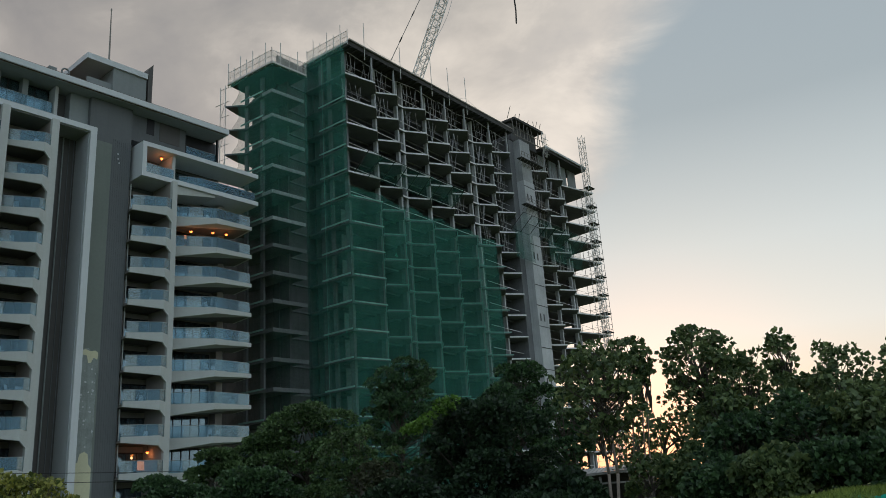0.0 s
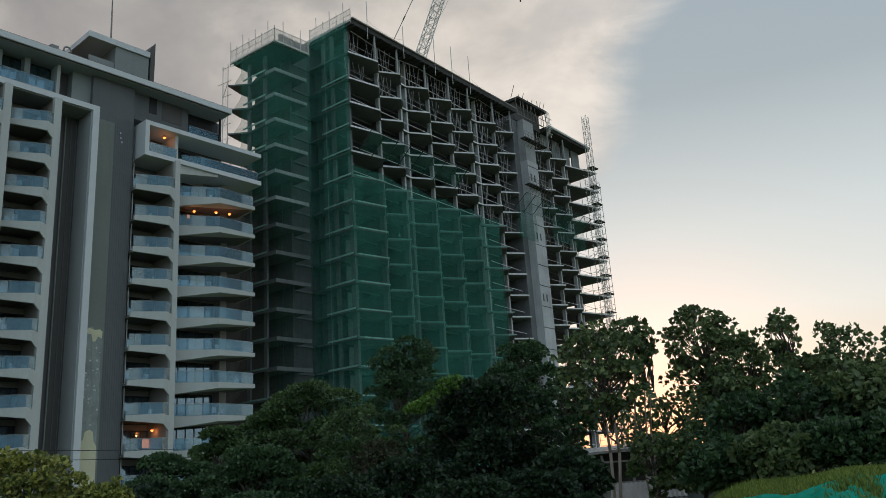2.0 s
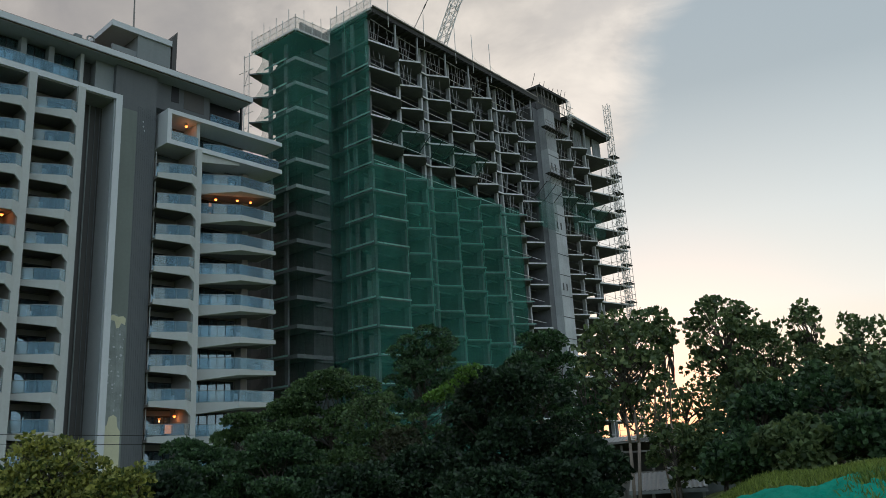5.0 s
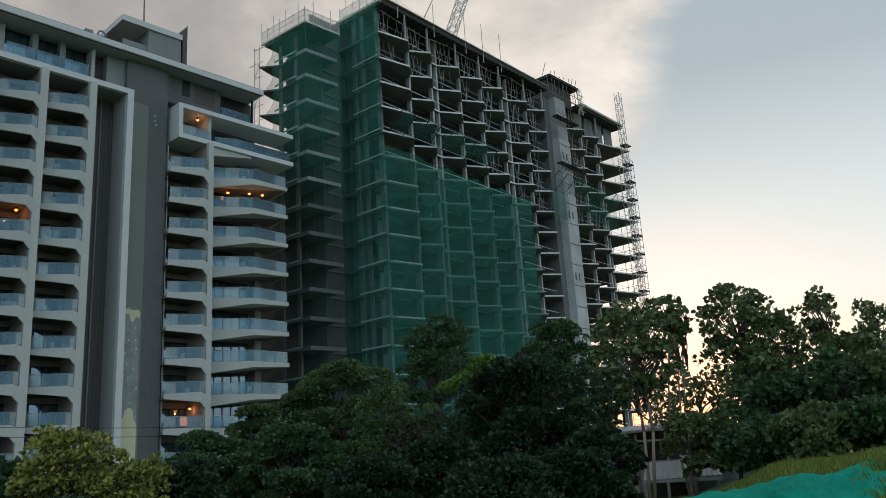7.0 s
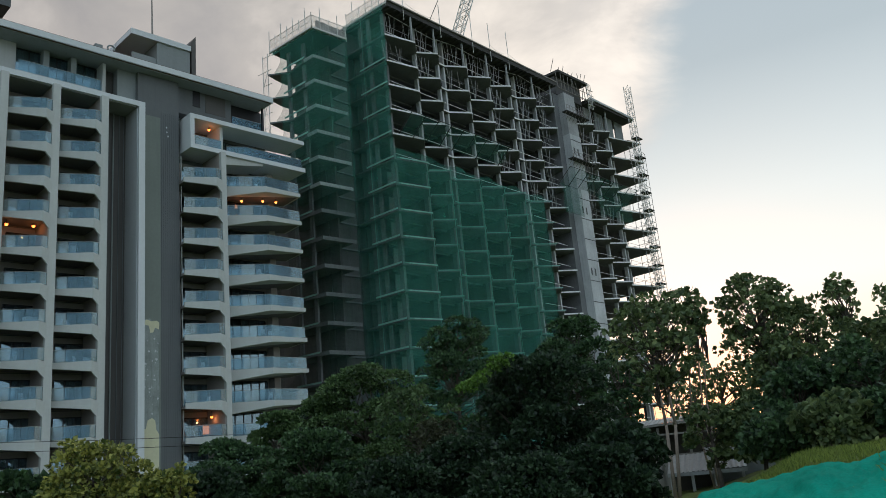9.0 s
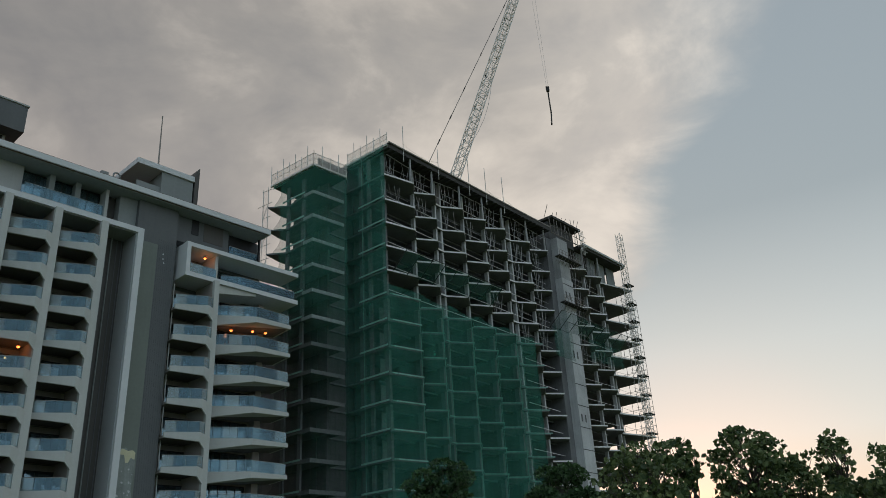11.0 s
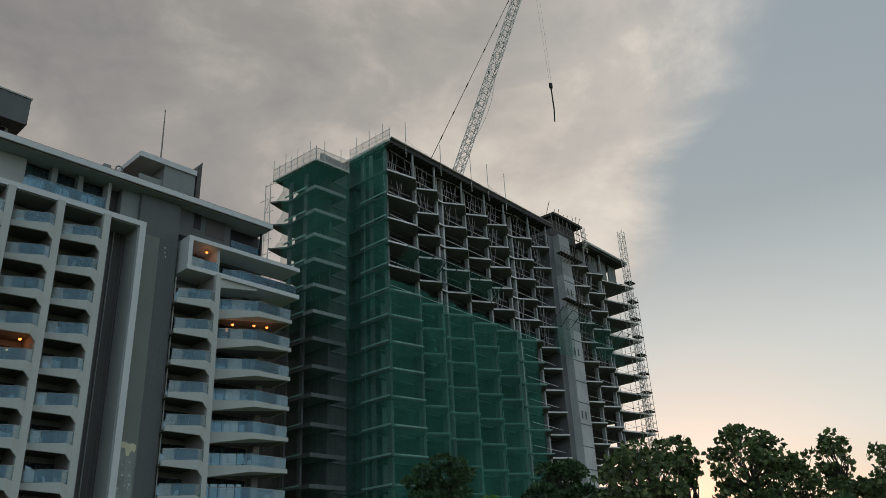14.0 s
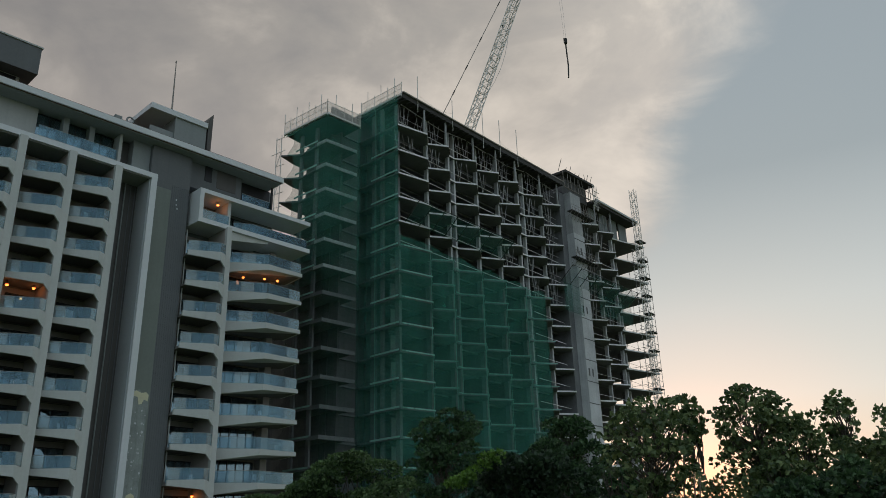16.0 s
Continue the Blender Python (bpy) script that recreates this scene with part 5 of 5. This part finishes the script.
# distant woods
def far_woods():
    rng = np.random.default_rng(77)
    n = 9000
    az = np.radians(rng.uniform(-60, 75, n))
    d = rng.uniform(170, 230, n)
    hmax = 5.0 + 2.2 * np.sin(az * 21) + 1.5 * np.sin(az * 47 + 2)
    z = hmax * rng.uniform(0, 1, n) ** 0.7
    pts = np.stack([d * np.sin(az), d * np.cos(az), z], 1)
    ob = new("far_woods", leaf_mesh("far_woods", pts, rng.normal(0, 1, (n, 3)), 2.2, rng, M["leaf_dark"], 0.0, 0.8))
    tagged(ob, "dark line of distant woods on the horizon", "woods", kind="stuff")


far_woods()


# ---- sheds ----
def corrugated(p, u, v, n_wave, depth=0.014):
    """A corrugated sheet from corner p along u (ridges run along v)."""
    p, u, v = Vector(p), Vector(u), Vector(v)
    nrm = u.cross(v).normalized()
    s = Shape()
    s.sheet(lambda a, b: p + u * a + v * b + nrm * depth * math.sin(a * n_wave * 2 * math.pi), n_wave * 6, 1)
    s.sheet(lambda a, b: p + u * a + v * b + nrm * (depth * math.sin(a * n_wave * 2 * math.pi) - 0.012), n_wave * 6, 1)
    return s


def build_sheds():
    m = Matrix.Translation(polar(10.2, 35)) @ Matrix.Rotation(radians(-14), 4, "Z")
    t = thing("site_shed", m, "weathered open-sided shed with grey sheet roof", "shed")
    part("roof", corrugated((-2.7, -1.4, 2.44), (5.0, 0, 0.16), (0, 3.2, 0.28), 28), "tin", t, "grey corrugated sheet roof")
    part("fascia", Shape().plan([(-2.7, -1.42), (2.3, -1.42), (2.3, -1.37), (-2.7, -1.37)], [2.34, 2.5, 2.5, 2.34], [2.43, 2.59, 2.59, 2.43]), "shed_wall", t)
    part("back_wall", Shape().box((-1.8, 1.3, 0), (1.7, 1.4, 2.5)), "wall_brown", t)
    for x in (-1.8, -0.4, 0.75, 1.65):
        part("post", Shape().box((x - 0.05, -1.25, 0), (x + 0.05, -1.15, 2.35)), "shed_wall", t)
    for z in (1.25, 2.05):
        part("rail", Shape().box((-1.8, -1.27, z), (1.7, -1.2, z + 0.07)), "shed_wall", t)
    part("low_wall", Shape().box((-1.8, -1.25, 0), (0.4, -1.15, 1.1)), "shed_wall", t)
    m = Matrix.Translation(polar(11.6, 31)) @ Matrix.Rotation(radians(-14), 4, "Z")
    t = thing("lean_to", m, "low grey lean-to with sheet roof and pale posts", "shed")
    part("roof", corrugated((-1.0, -1.2, 0.72), (2.6, 0, 0.05), (0, 2.0, 0.55), 16), "tin", t, "grey corrugated sheet roof")
    part("fascia", Shape().box((-1.0, -1.24, 0.6), (1.6, -1.2, 0.72)), "tin", t)
    part("back_wall", Shape().box((-0.9, 0.6, -0.2), (1.5, 0.7, 1.1)), "wall_brown", t)
    for x in (-0.9, -0.2, 0.55, 1.45):
        part("post", Shape().box((x - 0.05, -1.1, -0.3), (x + 0.05, -1.0, 0.68)), "wall_light", t)
    m = Matrix.Translation(polar(14.2, 32)) @ Matrix.Rotation(radians(-14), 4, "Z")
    t = thing("lean_to", m, "low lean-to of grey sheets among the trees", "shed")
    part("roof", corrugated((-1.2, -1.0, 1.05), (2.8, 0, 0.12), (0, 1.6, 0.4), 16), "tin", t, "grey corrugated sheet roof")
    part("wall", Shape().box((-1.0, -0.8, 0), (1.4, 0.5, 1.0)), "wall_mid", t)


build_sheds()


# ---- covered heap and grass ----
def build_heap():
    def at(a, b):
        az = 9.0 + 31 * a
        d = 7.2 + 5.4 * b
        x, y = d * math.sin(radians(az)), d * math.cos(radians(az))
        up = math.sin(min(1.0, b * 1.12) * math.pi / 2) if b < 0.9 else math.cos((b - 0.9) * 5)
        fold = 0.05 * (1 - 2 * abs(noise.noise((az * 0.7 + b * 6.0, b * 6 - az * 0.25, 12)))) + 0.035 * (1 - 2 * abs(noise.noise((az * 1.1 + b * 16.0, b * 5 - az * 0.5, 4)))) + 0.02 * (1 - 2 * abs(noise.noise((az * 2.0 - b * 18.0, b * 9 + az * 0.9, 7)))) + 0.06 * noise.noise((az * 0.35 + b * 2.2, b * 5, 3)) + 0.04 * noise.noise((az * 1.1 - b * 3, b * 9, 8)) + 0.03 * abs(math.sin(az * 0.8 + b * 7 + 2 * noise.noise((az * 0.2, b, 1))))
        return (x, y, heap(az) * max(0, up) * smooth(0, 0.08, a) + fold * (0.3 + b) * (1 - 0.55 * smooth(0.6, 0.92, b)) * smooth(0, 0.08, a) - 0.05)
    t = thing("covered_heap", Matrix(), "soil heap covered with wrinkled green woven netting", "heap")
    part("net_cover", Shape().sheet(at, 240, 80), "mound_net", t, "wrinkled green woven netting", True)
    part("soil", Shape().sheet(lambda a, b: Vector(at(a, b)) - Vector((0, 0, 0.12)), 60, 20), "soil", t, "dry brown soil", True)


def build_grass():
    rng = np.random.default_rng(9)
    n = 26000
    az = rng.uniform(7, 36, n)
    d = rng.uniform(12.2, 22, n)
    x, y = d * np.sin(np.radians(az)), d * np.cos(np.radians(az))
    z = np.array([ground_height(a, b) for a, b in zip(x, y)]) - 0.03
    outs = np.tile(np.array([[0.0, 0.0, 1.6]]), (n, 1))
    ob = new("grass", leaf_mesh("grass", np.stack([x, y, z], 1), outs, 0.14, rng, M["blade"], 0.0, 0.07))
    tagged(ob, "long rough grass along the top of the bank", "grass", kind="stuff")
    n = 16000
    az = rng.uniform(12, 34, n)
    d = rng.uniform(8.4, 11.9, n)
    patch = np.array([noise.noise((a * 0.3, q * 0.8, 5.0)) for a, q in zip(az, d)]) + 0.5 * np.exp(-((az - 23.5) / 1.6) ** 2) - 0.25 * (az < 20)
    keep = patch - 0.3 * (az < 20.5) + rng.normal(0, 0.12, n) > 0.42
    az, d = az[keep], d[keep]
    z = np.array([heap(a) * math.sin(min(1.0, (q - 7.2) / 5.4 * 1.12) * math.pi / 2) for a, q in zip(az, d)]) - 0.06
    outs = np.tile(np.array([[0.0, 0.0, 1.6]]), (len(az), 1))
    ob = new("grass_tufts", leaf_mesh("grass_tufts", np.stack([d * np.sin(np.radians(az)), d * np.cos(np.radians(az)), z], 1), outs, 0.16, rng, M["blade"], 0.0, 0.07))
    tagged(ob, "grass tufts growing through the netting", "grass", kind="stuff")


build_heap()
build_grass()


# ---- overhead wires before the apartment block ----
for h, sag in ((4.55, 0.25), (4.2, 0.3)):
    a, b = polar(-48, 46, h + 1.0), polar(-16.5, 38, h - 0.7)
    wire = thing("overhead_wire", Matrix(), "thin dark overhead wire slung before the apartment block", "wire", "overhead wires")
    pts = [a.lerp(b, k / 12) - Vector((0, 0, sag * 4 * (k / 12) * (1 - k / 12))) for k in range(13)]
    part("cable", Shape().run(pts, 0.012), "black", wire)
    part("end_clamp", Shape().tube(b - Vector((0.05, 0, 0)), b + Vector((0.05, 0, 0)), 0.03, 6), "steel", wire)
